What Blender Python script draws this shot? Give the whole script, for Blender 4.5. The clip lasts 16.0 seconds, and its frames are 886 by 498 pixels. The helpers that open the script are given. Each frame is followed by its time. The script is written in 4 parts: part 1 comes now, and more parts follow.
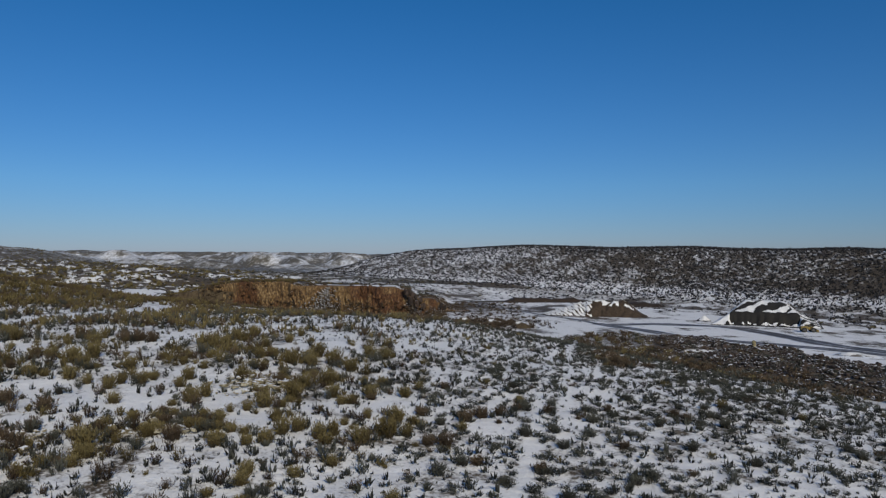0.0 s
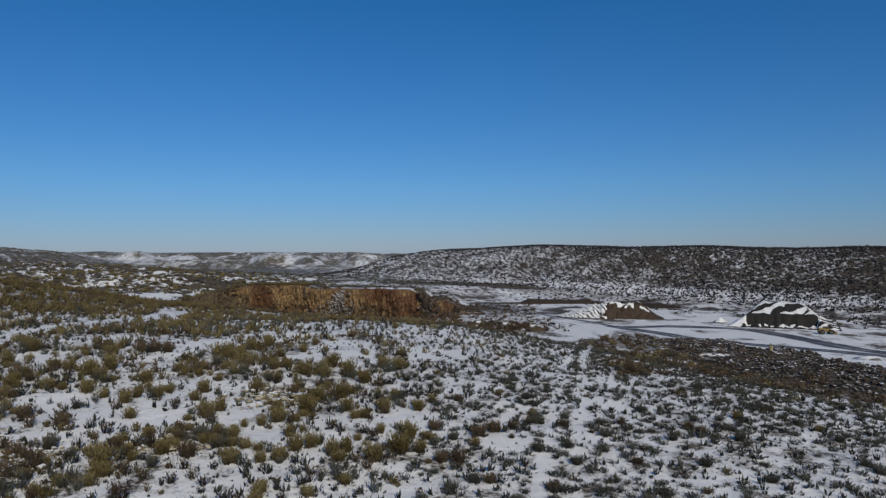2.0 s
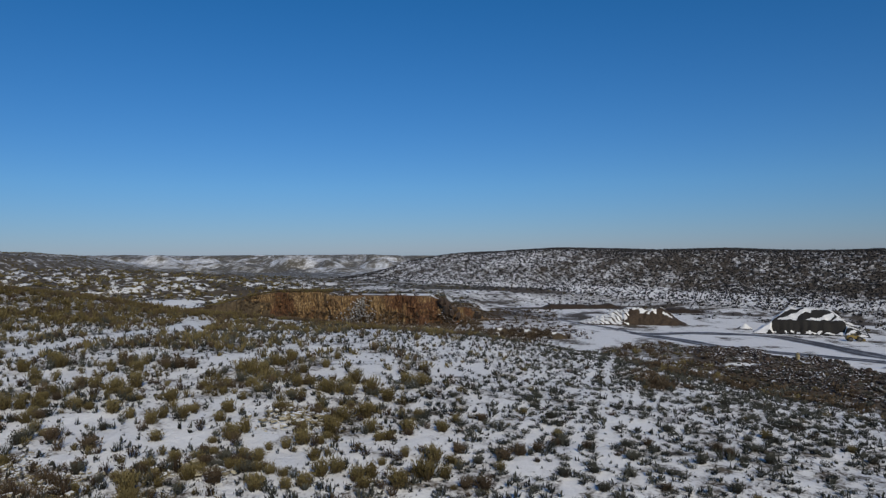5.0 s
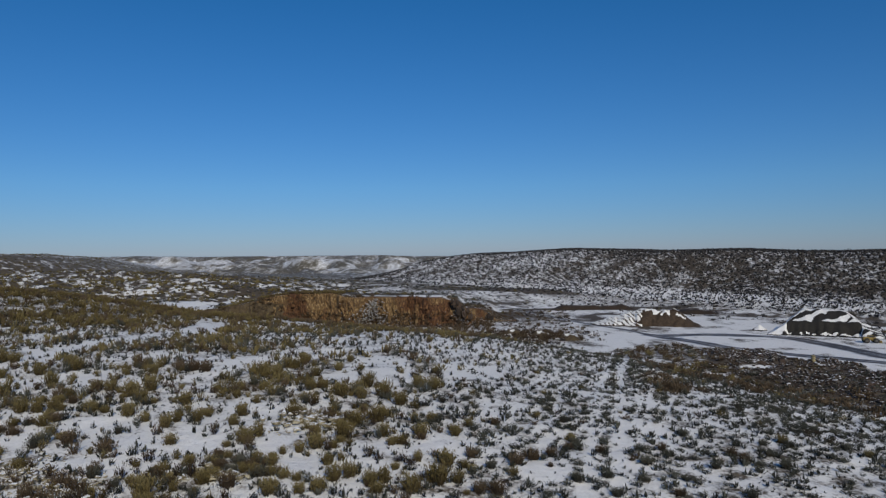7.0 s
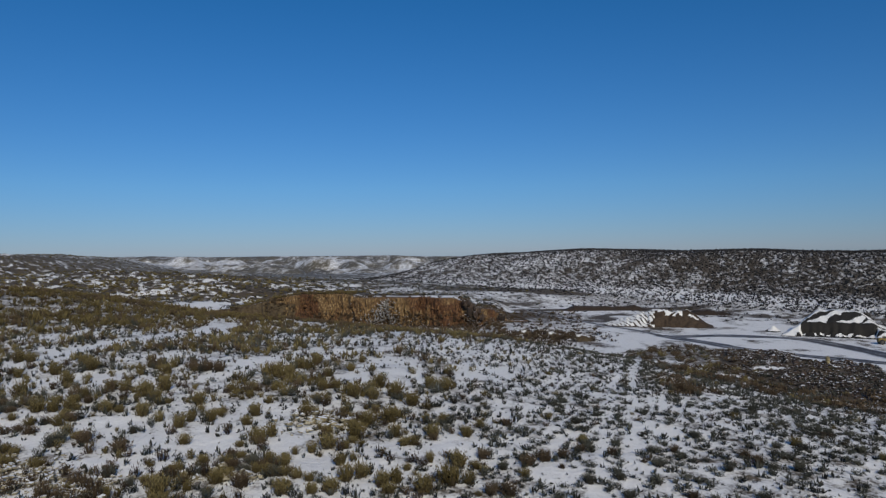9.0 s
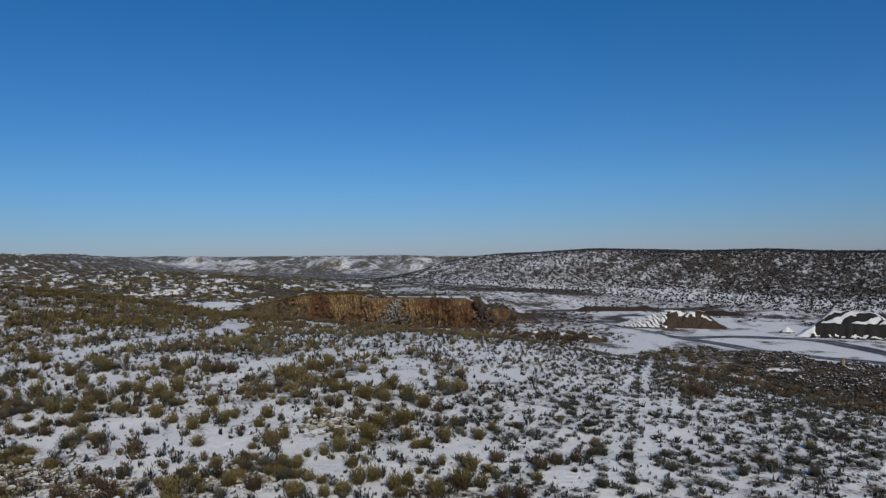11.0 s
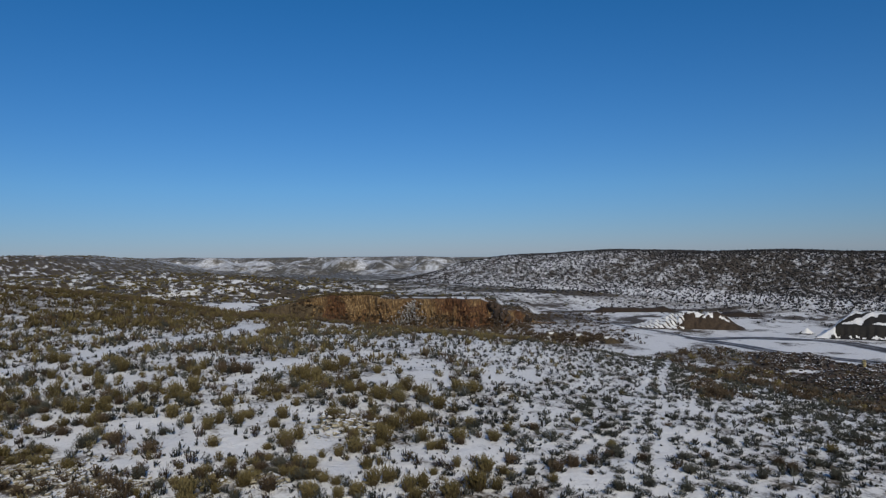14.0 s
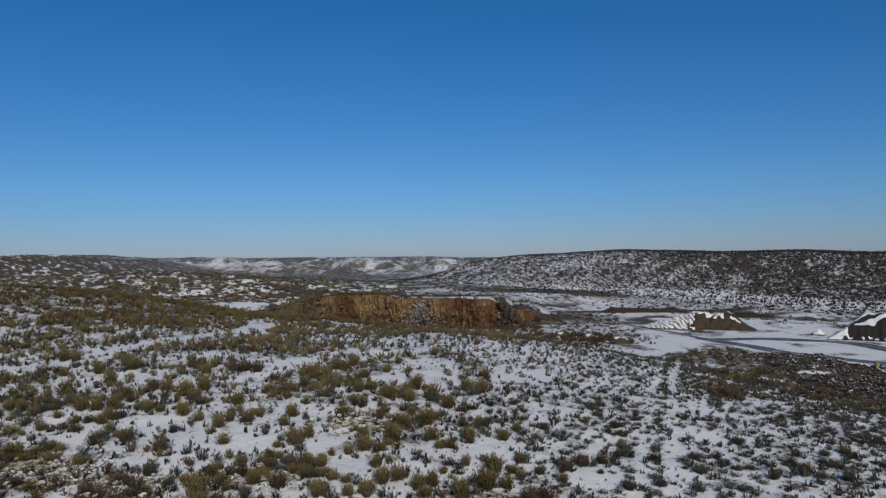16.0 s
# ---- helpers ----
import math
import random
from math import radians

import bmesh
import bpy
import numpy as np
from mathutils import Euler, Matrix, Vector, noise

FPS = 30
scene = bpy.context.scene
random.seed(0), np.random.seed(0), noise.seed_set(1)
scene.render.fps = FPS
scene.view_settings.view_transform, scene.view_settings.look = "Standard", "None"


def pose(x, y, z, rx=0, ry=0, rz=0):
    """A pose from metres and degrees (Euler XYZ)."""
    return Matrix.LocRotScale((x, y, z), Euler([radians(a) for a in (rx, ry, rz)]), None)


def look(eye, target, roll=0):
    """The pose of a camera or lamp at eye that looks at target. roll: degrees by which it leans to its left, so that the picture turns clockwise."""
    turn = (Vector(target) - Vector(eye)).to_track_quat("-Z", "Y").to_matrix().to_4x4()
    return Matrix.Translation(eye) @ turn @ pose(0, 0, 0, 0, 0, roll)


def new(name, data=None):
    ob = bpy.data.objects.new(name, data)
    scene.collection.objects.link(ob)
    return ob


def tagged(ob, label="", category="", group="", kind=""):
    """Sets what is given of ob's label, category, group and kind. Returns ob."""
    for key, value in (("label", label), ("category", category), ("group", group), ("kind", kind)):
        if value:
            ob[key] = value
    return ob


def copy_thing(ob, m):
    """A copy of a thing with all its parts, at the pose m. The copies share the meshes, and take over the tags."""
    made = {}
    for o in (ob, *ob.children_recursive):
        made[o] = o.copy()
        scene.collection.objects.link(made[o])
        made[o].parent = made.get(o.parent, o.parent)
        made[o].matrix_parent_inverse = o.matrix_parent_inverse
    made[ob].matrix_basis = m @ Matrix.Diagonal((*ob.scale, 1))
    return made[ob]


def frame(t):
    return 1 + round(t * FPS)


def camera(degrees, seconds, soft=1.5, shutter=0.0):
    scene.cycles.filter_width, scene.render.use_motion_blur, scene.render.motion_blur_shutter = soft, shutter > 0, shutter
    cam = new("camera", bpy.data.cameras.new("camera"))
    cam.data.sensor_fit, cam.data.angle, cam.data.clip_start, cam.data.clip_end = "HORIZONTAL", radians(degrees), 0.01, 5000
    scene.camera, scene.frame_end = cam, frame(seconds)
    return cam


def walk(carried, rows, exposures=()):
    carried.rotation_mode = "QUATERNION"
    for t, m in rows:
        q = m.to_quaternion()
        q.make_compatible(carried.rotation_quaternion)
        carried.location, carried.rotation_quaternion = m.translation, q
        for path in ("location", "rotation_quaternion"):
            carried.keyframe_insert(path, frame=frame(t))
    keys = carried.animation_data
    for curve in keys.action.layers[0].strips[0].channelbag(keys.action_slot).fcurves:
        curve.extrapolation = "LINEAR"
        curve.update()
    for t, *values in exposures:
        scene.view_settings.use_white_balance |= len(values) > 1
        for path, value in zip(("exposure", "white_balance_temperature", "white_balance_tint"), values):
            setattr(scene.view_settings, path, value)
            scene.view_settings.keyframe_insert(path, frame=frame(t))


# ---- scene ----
cam = camera(63.9, 16.0, soft=1.25)
PATH = [
    (0, (0.25, -0.233, 17.099), (0.258, 1.767, 17.104), 0.1),
    (0.5, (0.403, -0.283, 17.327), (0.4, 1.717, 17.33), -0.1),
    (1, (0.48, -0.324, 17.608), (0.466, 1.676, 17.611), -0.2),
    (1.5, (0.492, -0.303, 17.928), (0.468, 1.696, 17.929), -0.3),
    (2, (0.455, -0.278, 18.25), (0.422, 1.722, 18.251), -0.3),
    (2.5, (0.407, -0.22, 18.491), (0.366, 1.78, 18.493), -0.4),
    (3, (0.368, -0.106, 18.788), (0.317, 1.894, 18.79), -0.5),
    (3.5, (0.314, -0.058, 19.044), (0.254, 1.941, 19.047), -0.6),
    (4, (0.252, 0.004, 19.3), (0.182, 2.003, 19.304), -0.6),
    (6.5, (0.14, 0.046, 20.047), (0.028, 2.043, 20.052), -0.8),
    (7, (0.141, 0.031, 20.03), (0.02, 2.028, 20.036), -0.8),
    (7.5, (0.165, 0.024, 20.012), (0.037, 2.019, 20.018), -0.8),
    (8, (0.166, -0.011, 19.979), (0.028, 1.984, 19.985), -0.8),
    (8.5, (0.164, -0.047, 20.025), (0.019, 1.948, 20.031), -0.8),
    (9, (0.131, -0.083, 20.12), (-0.022, 1.911, 20.127), -0.8),
    (9.5, (0.117, -0.086, 20.223), (-0.043, 1.908, 20.23), -0.8),
    (10, (0.106, -0.083, 20.28), (-0.063, 1.91, 20.286), -0.8),
    (12.5, (0.032, 0.089, 20.387), (-0.173, 2.079, 20.395), -0.9),
    (13, (0.053, 0.146, 20.384), (-0.16, 2.134, 20.392), -0.9),
    (13.5, (0.085, 0.189, 20.341), (-0.135, 2.177, 20.349), -0.8),
    (14, (0.097, 0.223, 20.292), (-0.13, 2.21, 20.302), -0.9),
    (14.5, (0.086, 0.23, 20.271), (-0.148, 2.216, 20.281), -0.9),
    (15, (0.081, 0.23, 20.246), (-0.159, 2.215, 20.256), -0.8),
    (15.5, (0.075, 0.23, 20.225), (-0.172, 2.214, 20.236), -0.8),
    (16, (0.052, 0.256, 20.172), (-0.201, 2.24, 20.183), -0.8),
]
walk(cam, [(t, look(a, b, r)) for t, a, b, r in PATH], [(0, -0.35, 6500, 10), (16, -0.35, 6500, 10)])

# ---------------------------------------------------------------- light
SUN_AZ, SUN_EL = radians(160), radians(31)      # azimuth from +y, clockwise
world = bpy.data.worlds.new("winter_sky")
scene.world = world
world.use_nodes = True
wn = world.node_tree.nodes
sky = wn.new("ShaderNodeTexSky")
sky.sky_type, sky.sun_disc = "NISHITA", False
sky.sun_elevation, sky.sun_rotation = SUN_EL, SUN_AZ
sky.altitude, sky.air_density, sky.dust_density, sky.ozone_density = 300, 1.0, 0.05, 5.0
wn["Background"].inputs["Strength"].default_value = 0.070
deep = wn.new("ShaderNodeHueSaturation")
deep.inputs["Saturation"].default_value = 1.04
tone = wn.new("ShaderNodeMix")
tone.data_type, tone.blend_type = "RGBA", "MULTIPLY"
tone.inputs[0].default_value = 1.0
up = wn.new("ShaderNodeSeparateXYZ")
world.node_tree.links.new(wn.new("ShaderNodeTexCoord").outputs["Generated"], up.inputs[0])
haze = wn.new("ShaderNodeValToRGB")             # clear deep blue above, a pale dusty band at the skyline
haze.color_ramp.elements[0].position, haze.color_ramp.elements[0].color = 0.0, (0.58, 0.735, 1.15, 1)
haze.color_ramp.elements[1].position, haze.color_ramp.elements[1].color = 0.36, (0.42, 0.98, 1.36, 1)
low = haze.color_ramp.elements.new(0.09)
low.color = (0.6, 0.91, 1.27, 1)
world.node_tree.links.new(up.outputs["Z"], haze.inputs[0])
world.node_tree.links.new(haze.outputs["Color"], tone.inputs[7])
world.node_tree.links.new(sky.outputs["Color"], tone.inputs[6])
world.node_tree.links.new(tone.outputs[2], deep.inputs["Color"])
world.node_tree.links.new(deep.outputs["Color"], wn["Background"].inputs["Color"])
sun = new("sun", bpy.data.lights.new("sun", "SUN"))
sun.data.energy, sun.data.angle, sun.data.color = 3.42, radians(0.55), (1.0, 0.905, 0.73)
to_sun = Vector((math.sin(SUN_AZ) * math.cos(SUN_EL), math.cos(SUN_AZ) * math.cos(SUN_EL), math.sin(SUN_EL)))
sun.matrix_world = look(to_sun * 300, (0, 0, 0))


# ---------------------------------------------------------------- helpers
def ss(a, b, v):
    t = np.clip((np.asarray(v, float) - a) / (b - a), 0, 1)
    return t * t * (3 - 2 * t)


def bell(x, y, cx, cy, rx, ry, turn=0):
    c, s = math.cos(radians(turn)), math.sin(radians(turn))
    dx, dy = x - cx, y - cy
    return np.exp(-(((dx * c + dy * s) / rx) ** 2 + ((dy * c - dx * s) / ry) ** 2))


def lattice(i, j, seed):
    n = (i * 374761393 + j * 668265263 + seed * 974634777) & 0xFFFFFFFF
    n = ((n ^ (n >> 13)) * 1274126177) & 0xFFFFFFFF
    return ((n ^ (n >> 16)) & 0xFFFF) / 65535.0


def vnoise(x, y, size, seed=0, octaves=3):
    """Smooth value noise, about -1 to 1."""
    x, y = np.asarray(x, float) / size, np.asarray(y, float) / size
    total, amp, norm = 0.0, 1.0, 0.0
    for o in range(octaves):
        i, j = np.floor(x).astype(np.int64), np.floor(y).astype(np.int64)
        fx, fy = x - i, y - j
        fx, fy = fx * fx * (3 - 2 * fx), fy * fy * (3 - 2 * fy)
        a, b = lattice(i, j, seed + o), lattice(i + 1, j, seed + o)
        c, d = lattice(i, j + 1, seed + o), lattice(i + 1, j + 1, seed + o)
        total = total + amp * ((a + (b - a) * fx) * (1 - fy) + (c + (d - c) * fx) * fy - 0.5) * 2
        norm += amp
        x, y, amp = x * 2.03 + 7.1, y * 2.03 + 3.7, amp * 0.5
    return total / norm * 1.6


def smax(a, b, k):
    h = np.clip(0.5 + 0.5 * (a - b) / k, 0, 1)
    return b + (a - b) * h + k * h * (1 - h)


# ---------------------------------------------------------------- the land
FLOOR = -0.5


def cliff_y(x):
    return 205 + 1.5 * np.sin(np.asarray(x) * 0.21) + 1.0 * np.sin(np.asarray(x) * 0.53 + 1)


def cliff_top(x):
    """Level of the ground along the upper edge of the quarry face."""
    x = np.asarray(x, float)
    z = 3.5 + 4.4 * ss(-84, -56, x) - 1.0 * ss(-45, -40, x) - 0.4 * ss(-40, -14, x) - 0.9 * ss(-14, -10, x)
    return z - 2.3 * ss(-9.6, -7.4, x) - 2.2 * ss(-2.6, 1.5, x) - 2.6 * ss(1.5, 3.8, x)


def hill_axes(x, y):
    """Distance along the hill's foot, and up its slope."""
    return (x - 50) * 0.627 - (y - 258) * 0.778, (x - 50) * 0.778 + (y - 258) * 0.627


DIP_AT = (-0.75, -0.6, -0.5, -0.42, -0.15, -0.1, 0.0)
DIP = (-0.004, -0.002, 0.0012, 0.0036, 0.0046, 0.0072, 0.0080)
CREST_AT = (-315, -282, -258, -234, -217, -201, -166, -130, -94, -50, -16, 10, 30, 49, 120)
CREST_Z = (0, 2.4, 8.6, 14.2, 15.8, 17.4, 19.0, 19.6, 19.3, 18.7, 18.9, 17.8, 18.3, 18.4, 19)


def range_form(x, y):
    """0 in the gullies of the far ranges, about 1 on their rounded tops."""
    return np.abs(vnoise(x + 0.3 * y, y * 0.6, 105, 11, 4))


def valley(x, y):
    """Open country behind the pit: the hill, the rise to the west, and low eroded ranges far off."""
    along, s = hill_axes(x, y)
    z = 3.2 * ss(215, 300, y) * ss(120, 0, x) - 15 * ss(330, 900, y)
    rise = ss(1050, 2600, y)
    ranges = 24 * range_form(x, y) + 6 * np.abs(vnoise(x, y, 60, 12, 2))
    z = z + ss(680, 1000, y) * ranges * (1 - 0.8 * rise) + 22 * rise
    # the ranges are the cut edge of one plateau, which dips away to the north
    q = x / np.maximum(y, 1)
    plateau = 20 + 1.2 * vnoise(x, y, 220, 14, 2) - y * np.interp(q, DIP_AT, DIP)
    z = np.where(y > 600, -smax(-z, -plateau, 3.0), z)
    mask = ss(-350, -300, along)
    up = ss(0, 20, s) * mask
    top = np.interp(along, CREST_AT, CREST_Z)
    hill = top * (0.18 * np.clip(s / 26, 0, 1) + 0.82 * ss(20, 84, s) - 0.2 * ss(95, 220, s)) + 0.7 * vnoise(x, y, 55, 5, 2) * ss(10, 60, s) * ss(-280, -230, along)
    z = z * (1 - up) + hill * mask
    z = z + 8 * bell(x, y, -230, 395, 110, 70, -20)
    ridge = ss(0.1, 0.85, bell(x, y, -575, 700, 225, 270))
    z = z + (22.6 + 0.8 * vnoise(x, y, 60, 13, 2) - z) * ridge
    z = z + 5.5 * bell(x, y, -95, 262, 45, 30) + 5.5 * ss(-80, -120, x) * ss(380, 230, y)
    hummocks = vnoise(x, y, 7, 6, 2) * ss(222, 245, y) * ss(760, 600, y) * (0.25 + 1.05 * ss(-45, -80, x)) * (1 - up)
    return z + 0.5 * vnoise(x, y, 30, 3, 2) * ss(215, 260, y) + hummocks


# ---------------------------------------------------------------- lines on the ground
TRACK = ((25.5, 139), (16.1, 92), (12.8, 74.6), (10, 60), (7.3, 46), (3, 26))
LEFT_TRACK = ((-63, 70), (-57.9, 75), (-54.2, 81.5), (-53.6, 90), (-53, 100), (-50.4, 107), (-49.6, 118), (-52, 132), (-57, 146), (-63, 160))
SIDE_TRACK = ((-29.5, 73), (-25.6, 85.5), (-23.6, 96))
HAUL_ROAD = ((96, 100), (86, 113), (78, 124), (73.5, 133), (71.6, 145), (70, 154.4), (67, 163.5), (57.5, 168.9), (50.7, 170.3), (44.5, 169.5), (40.2, 168.5))
LOOP_ROAD = ((38.2, 172), (40.6, 166), (45, 158.4), (48.6, 149.4), (53.1, 143.3), (59, 136.9), (65.5, 131.5), (73, 124), (84, 110))
BACK_ROAD = ((38.2, 172), (34.3, 183.5), (28.3, 195.2), (19.6, 219), (10, 245))
GULLY = ((66, 264), (78, 290), (92, 305), (112, 312), (128, 330))


def to_line(x, y, line):
    """Distance from points to a bent line, and the side (right positive) on which they lie."""
    best, side = np.full(np.shape(x), 1e9), np.zeros(np.shape(x))
    for (x0, y0), (x1, y1) in zip(line, line[1:]):
        dx, dy = x1 - x0, y1 - y0
        t = np.clip(((x - x0) * dx + (y - y0) * dy) / (dx * dx + dy * dy), 0, 1)
        ex, ey = x - x0 - t * dx, y - y0 - t * dy
        d = np.hypot(ex, ey)
        near = d < best
        best, side = np.where(near, d, best), np.where(near, np.sign(ex * dy - ey * dx), side)
    return best, side


def rubble(x, y):
    """The strip of waste rock between the belt and the pit floor."""
    east, _ = to_line(x, y, ((55, 127), (58, 119), (60, 108), (64, 98)))
    d, _ = to_line(x, y, ((48, 138), (47.5, 127), (49.5, 116), (51, 106), (55, 97), (62, 88)))
    d = np.minimum(d, east + 2.5)
    lens = bell(x, y, 70, 120, 6, 5.5, -35)
    return (1 - np.clip(1.5 * lens, 0, 1)) * ss(9.8, 6.5, d + 3.0 * vnoise(x, y, 7, 93, 2)) * (1 - np.clip(1.3 * bell(x, y, 45.8, 123.5, 3.0, 1.8), 0, 1))


def height(x, y):
    x, y = np.asarray(x, float), np.asarray(y, float)
    u, v = np.clip(x / 50, -1.7, 1.3), np.clip((y - 60) / 50, -1.3, 3.2)
    knoll = 5.57 - 3.2 * u + 1.8 * v - 2.23 * u * u - 2.17 * u * v - 2.33 * v * v
    knoll = knoll + 7.5 * bell(x, y, -142, 165, 62, 42) - 2.0 * bell(x, y, -45, 138, 24, 32) - 1.5 * bell(x, y, -74, 166, 16, 26) + 0.9 * bell(x, y, 0, 118, 16, 22) + 1.5 * bell(x, y, 49, 122, 17, 9, -25)
    knoll = knoll - 40 * ss(320, 460, y)
    back = valley(x, y)
    top = cliff_top(x)
    behind = np.maximum(top, -0.5) + (back - np.maximum(top, -0.5)) * ss(214, 300, y)
    pit = FLOOR - 1.2 * ss(4, -8, x) * ss(150, 175, y) + (5.8 - FLOOR) * ss(-78, -96, x)
    edge = ss(0.2, 2.2, y - cliff_y(x))
    flat = FLOOR + (back - FLOOR) * ss(225, 300, y)
    hillside = ss(-5, 20, (x - 50) * 0.778 + (y - 258) * 0.627)
    flat = np.where(y < 700, np.maximum(flat, FLOOR + np.maximum(back - FLOOR, 0) * hillside), flat)
    cliffed = np.maximum(pit + (behind - pit) * edge, pit)
    rear = flat + (cliffed - flat) * ss(16, 4, x) * (1 - ss(300, 330, y))
    z = smax(knoll, rear, 1.2)
    z = z + 0.16 * vnoise(x, y, 5, 21, 3) * ss(25, 10, np.abs(z - 5)) * ss(200, 120, y) * ss(0.3, 1.5, z - FLOOR)
    r = rubble(x, y)
    return z + r * (0.25 + 0.4 * vnoise(x, y, 4.5, 25, 3))


def h1(x, y):
    return float(height(np.array([x]), np.array([y]))[0])


# ---------------------------------------------------------------- materials
def material(name, rough=0.8, metal=0.0):
    m = bpy.data.materials.new(name)
    m.use_nodes = True
    b = m.node_tree.nodes["Principled BSDF"]
    b.inputs["Roughness"].default_value, b.inputs["Metallic"].default_value = rough, metal
    return m, m.node_tree.nodes, m.node_tree.links, b


def tex(nodes, links, scale, detail=4, rough=0.55, stretch=(1, 1, 1)):
    g, mp, n = nodes.new("ShaderNodeNewGeometry"), nodes.new("ShaderNodeMapping"), nodes.new("ShaderNodeTexNoise")
    mp.inputs["Scale"].default_value = stretch
    links.new(g.outputs["Position"], mp.inputs["Vector"])
    links.new(mp.outputs["Vector"], n.inputs["Vector"])
    n.inputs["Scale"].default_value, n.inputs["Detail"].default_value, n.inputs["Roughness"].default_value = scale, detail, rough
    return n.outputs["Fac"]


def ramp(nodes, links, fac, *stops):
    r = nodes.new("ShaderNodeValToRGB")
    while len(r.color_ramp.elements) < len(stops):
        r.color_ramp.elements.new(0.5)
    for e, (p, c) in zip(r.color_ramp.elements, stops):
        e.position, e.color = p, (*c, 1) if len(c) == 3 else c
    links.new(fac, r.inputs["Fac"])
    return r.outputs["Color"]


def mix(nodes, links, fac, a, b, kind="MIX"):
    m = nodes.new("ShaderNodeMix")
    m.data_type, m.blend_type = "RGBA", kind
    for sock, v in ((m.inputs[0], fac), (m.inputs[6], a), (m.inputs[7], b)):
        if isinstance(v, bpy.types.NodeSocket):
            links.new(v, sock)
        else:
            sock.default_value = v if isinstance(v, float) else (*v, 1)
    return m.outputs[2]


def calc(nodes, links, op, a, b=0.0, c=0.0):
    m = nodes.new("ShaderNodeMath")
    m.operation = op
    for i, v in enumerate((a, b, c)):
        if isinstance(v, bpy.types.NodeSocket):
            links.new(v, m.inputs[i])
        else:
            m.inputs[i].default_value = v
    return m.outputs[0]


def attr(nodes, name):
    a = nodes.new("ShaderNodeAttribute")
    a.attribute_name = name
    return a.outputs["Fac"]


def bump(nodes, links, bsdf, fac, strength, dist):
    b = nodes.new("ShaderNodeBump")
    b.inputs["Strength"].default_value, b.inputs["Distance"].default_value = strength, dist
    links.new(fac, b.inputs["Height"])
    links.new(b.outputs["Normal"], bsdf.inputs["Normal"])


def ground_material():
    """Thin snow over stony soil and dead grass; 'bare' says how much of the soil shows, 'far' is distant scrub."""
    m, n, l, b = material("snowy_ground", 0.75)
    fine, mid = tex(n, l, 3.2, 6, 0.65), tex(n, l, 0.55, 5, 0.6)
    soil = ramp(n, l, tex(n, l, 1.4, 6, 0.7), (0.3, (0.04, 0.029, 0.018)), (0.55, (0.09, 0.068, 0.041)), (0.75, (0.16, 0.128, 0.083)))
    snow = ramp(n, l, fine, (0.3, (0.76, 0.755, 0.735)), (0.65, (0.9, 0.895, 0.875)))
    amount = calc(n, l, "ADD", calc(n, l, "MULTIPLY", fine, 0.55), calc(n, l, "MULTIPLY", mid, 0.45))
    cut = calc(n, l, "ADD", amount, attr(n, "bare"))
    cover = ramp(n, l, cut, (0.53, (1, 1, 1)), (0.585, (0.72, 0.72, 0.72)), (0.68, (0, 0, 0)))
    near = mix(n, l, cover, soil, snow)
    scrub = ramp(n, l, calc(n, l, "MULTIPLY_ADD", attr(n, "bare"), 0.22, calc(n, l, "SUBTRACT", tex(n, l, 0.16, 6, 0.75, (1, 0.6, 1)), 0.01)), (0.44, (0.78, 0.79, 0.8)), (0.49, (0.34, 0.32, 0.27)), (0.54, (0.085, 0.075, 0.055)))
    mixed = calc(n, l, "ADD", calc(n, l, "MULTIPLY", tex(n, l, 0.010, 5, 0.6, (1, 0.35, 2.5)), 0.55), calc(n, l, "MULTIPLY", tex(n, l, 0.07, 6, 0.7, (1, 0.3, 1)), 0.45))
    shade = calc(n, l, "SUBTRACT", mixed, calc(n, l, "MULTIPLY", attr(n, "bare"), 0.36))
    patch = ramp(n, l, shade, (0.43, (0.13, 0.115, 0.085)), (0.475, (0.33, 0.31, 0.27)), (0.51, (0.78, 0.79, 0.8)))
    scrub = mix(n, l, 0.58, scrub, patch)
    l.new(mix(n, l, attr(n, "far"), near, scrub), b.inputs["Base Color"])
    bump(n, l, b, calc(n, l, "ADD", tex(n, l, 1.5, 5, 0.6), calc(n, l, "MULTIPLY", fine, 0.35)), 0.6, 0.3)
    return m


def plant_material(name, dark, mid, light):
    m, n, l, b = material(name, 0.85)
    g, o = n.new("ShaderNodeNewGeometry"), n.new("ShaderNodeObjectInfo")
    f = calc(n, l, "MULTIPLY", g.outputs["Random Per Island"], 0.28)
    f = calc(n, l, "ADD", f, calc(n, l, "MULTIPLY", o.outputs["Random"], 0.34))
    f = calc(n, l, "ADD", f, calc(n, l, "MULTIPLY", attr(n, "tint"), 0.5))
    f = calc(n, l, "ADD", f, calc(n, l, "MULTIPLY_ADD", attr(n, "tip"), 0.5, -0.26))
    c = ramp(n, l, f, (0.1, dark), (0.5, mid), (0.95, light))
    l.new(c, b.inputs["Base Color"])
    b.inputs["Specular IOR Level"].default_value = 0.2
    return m


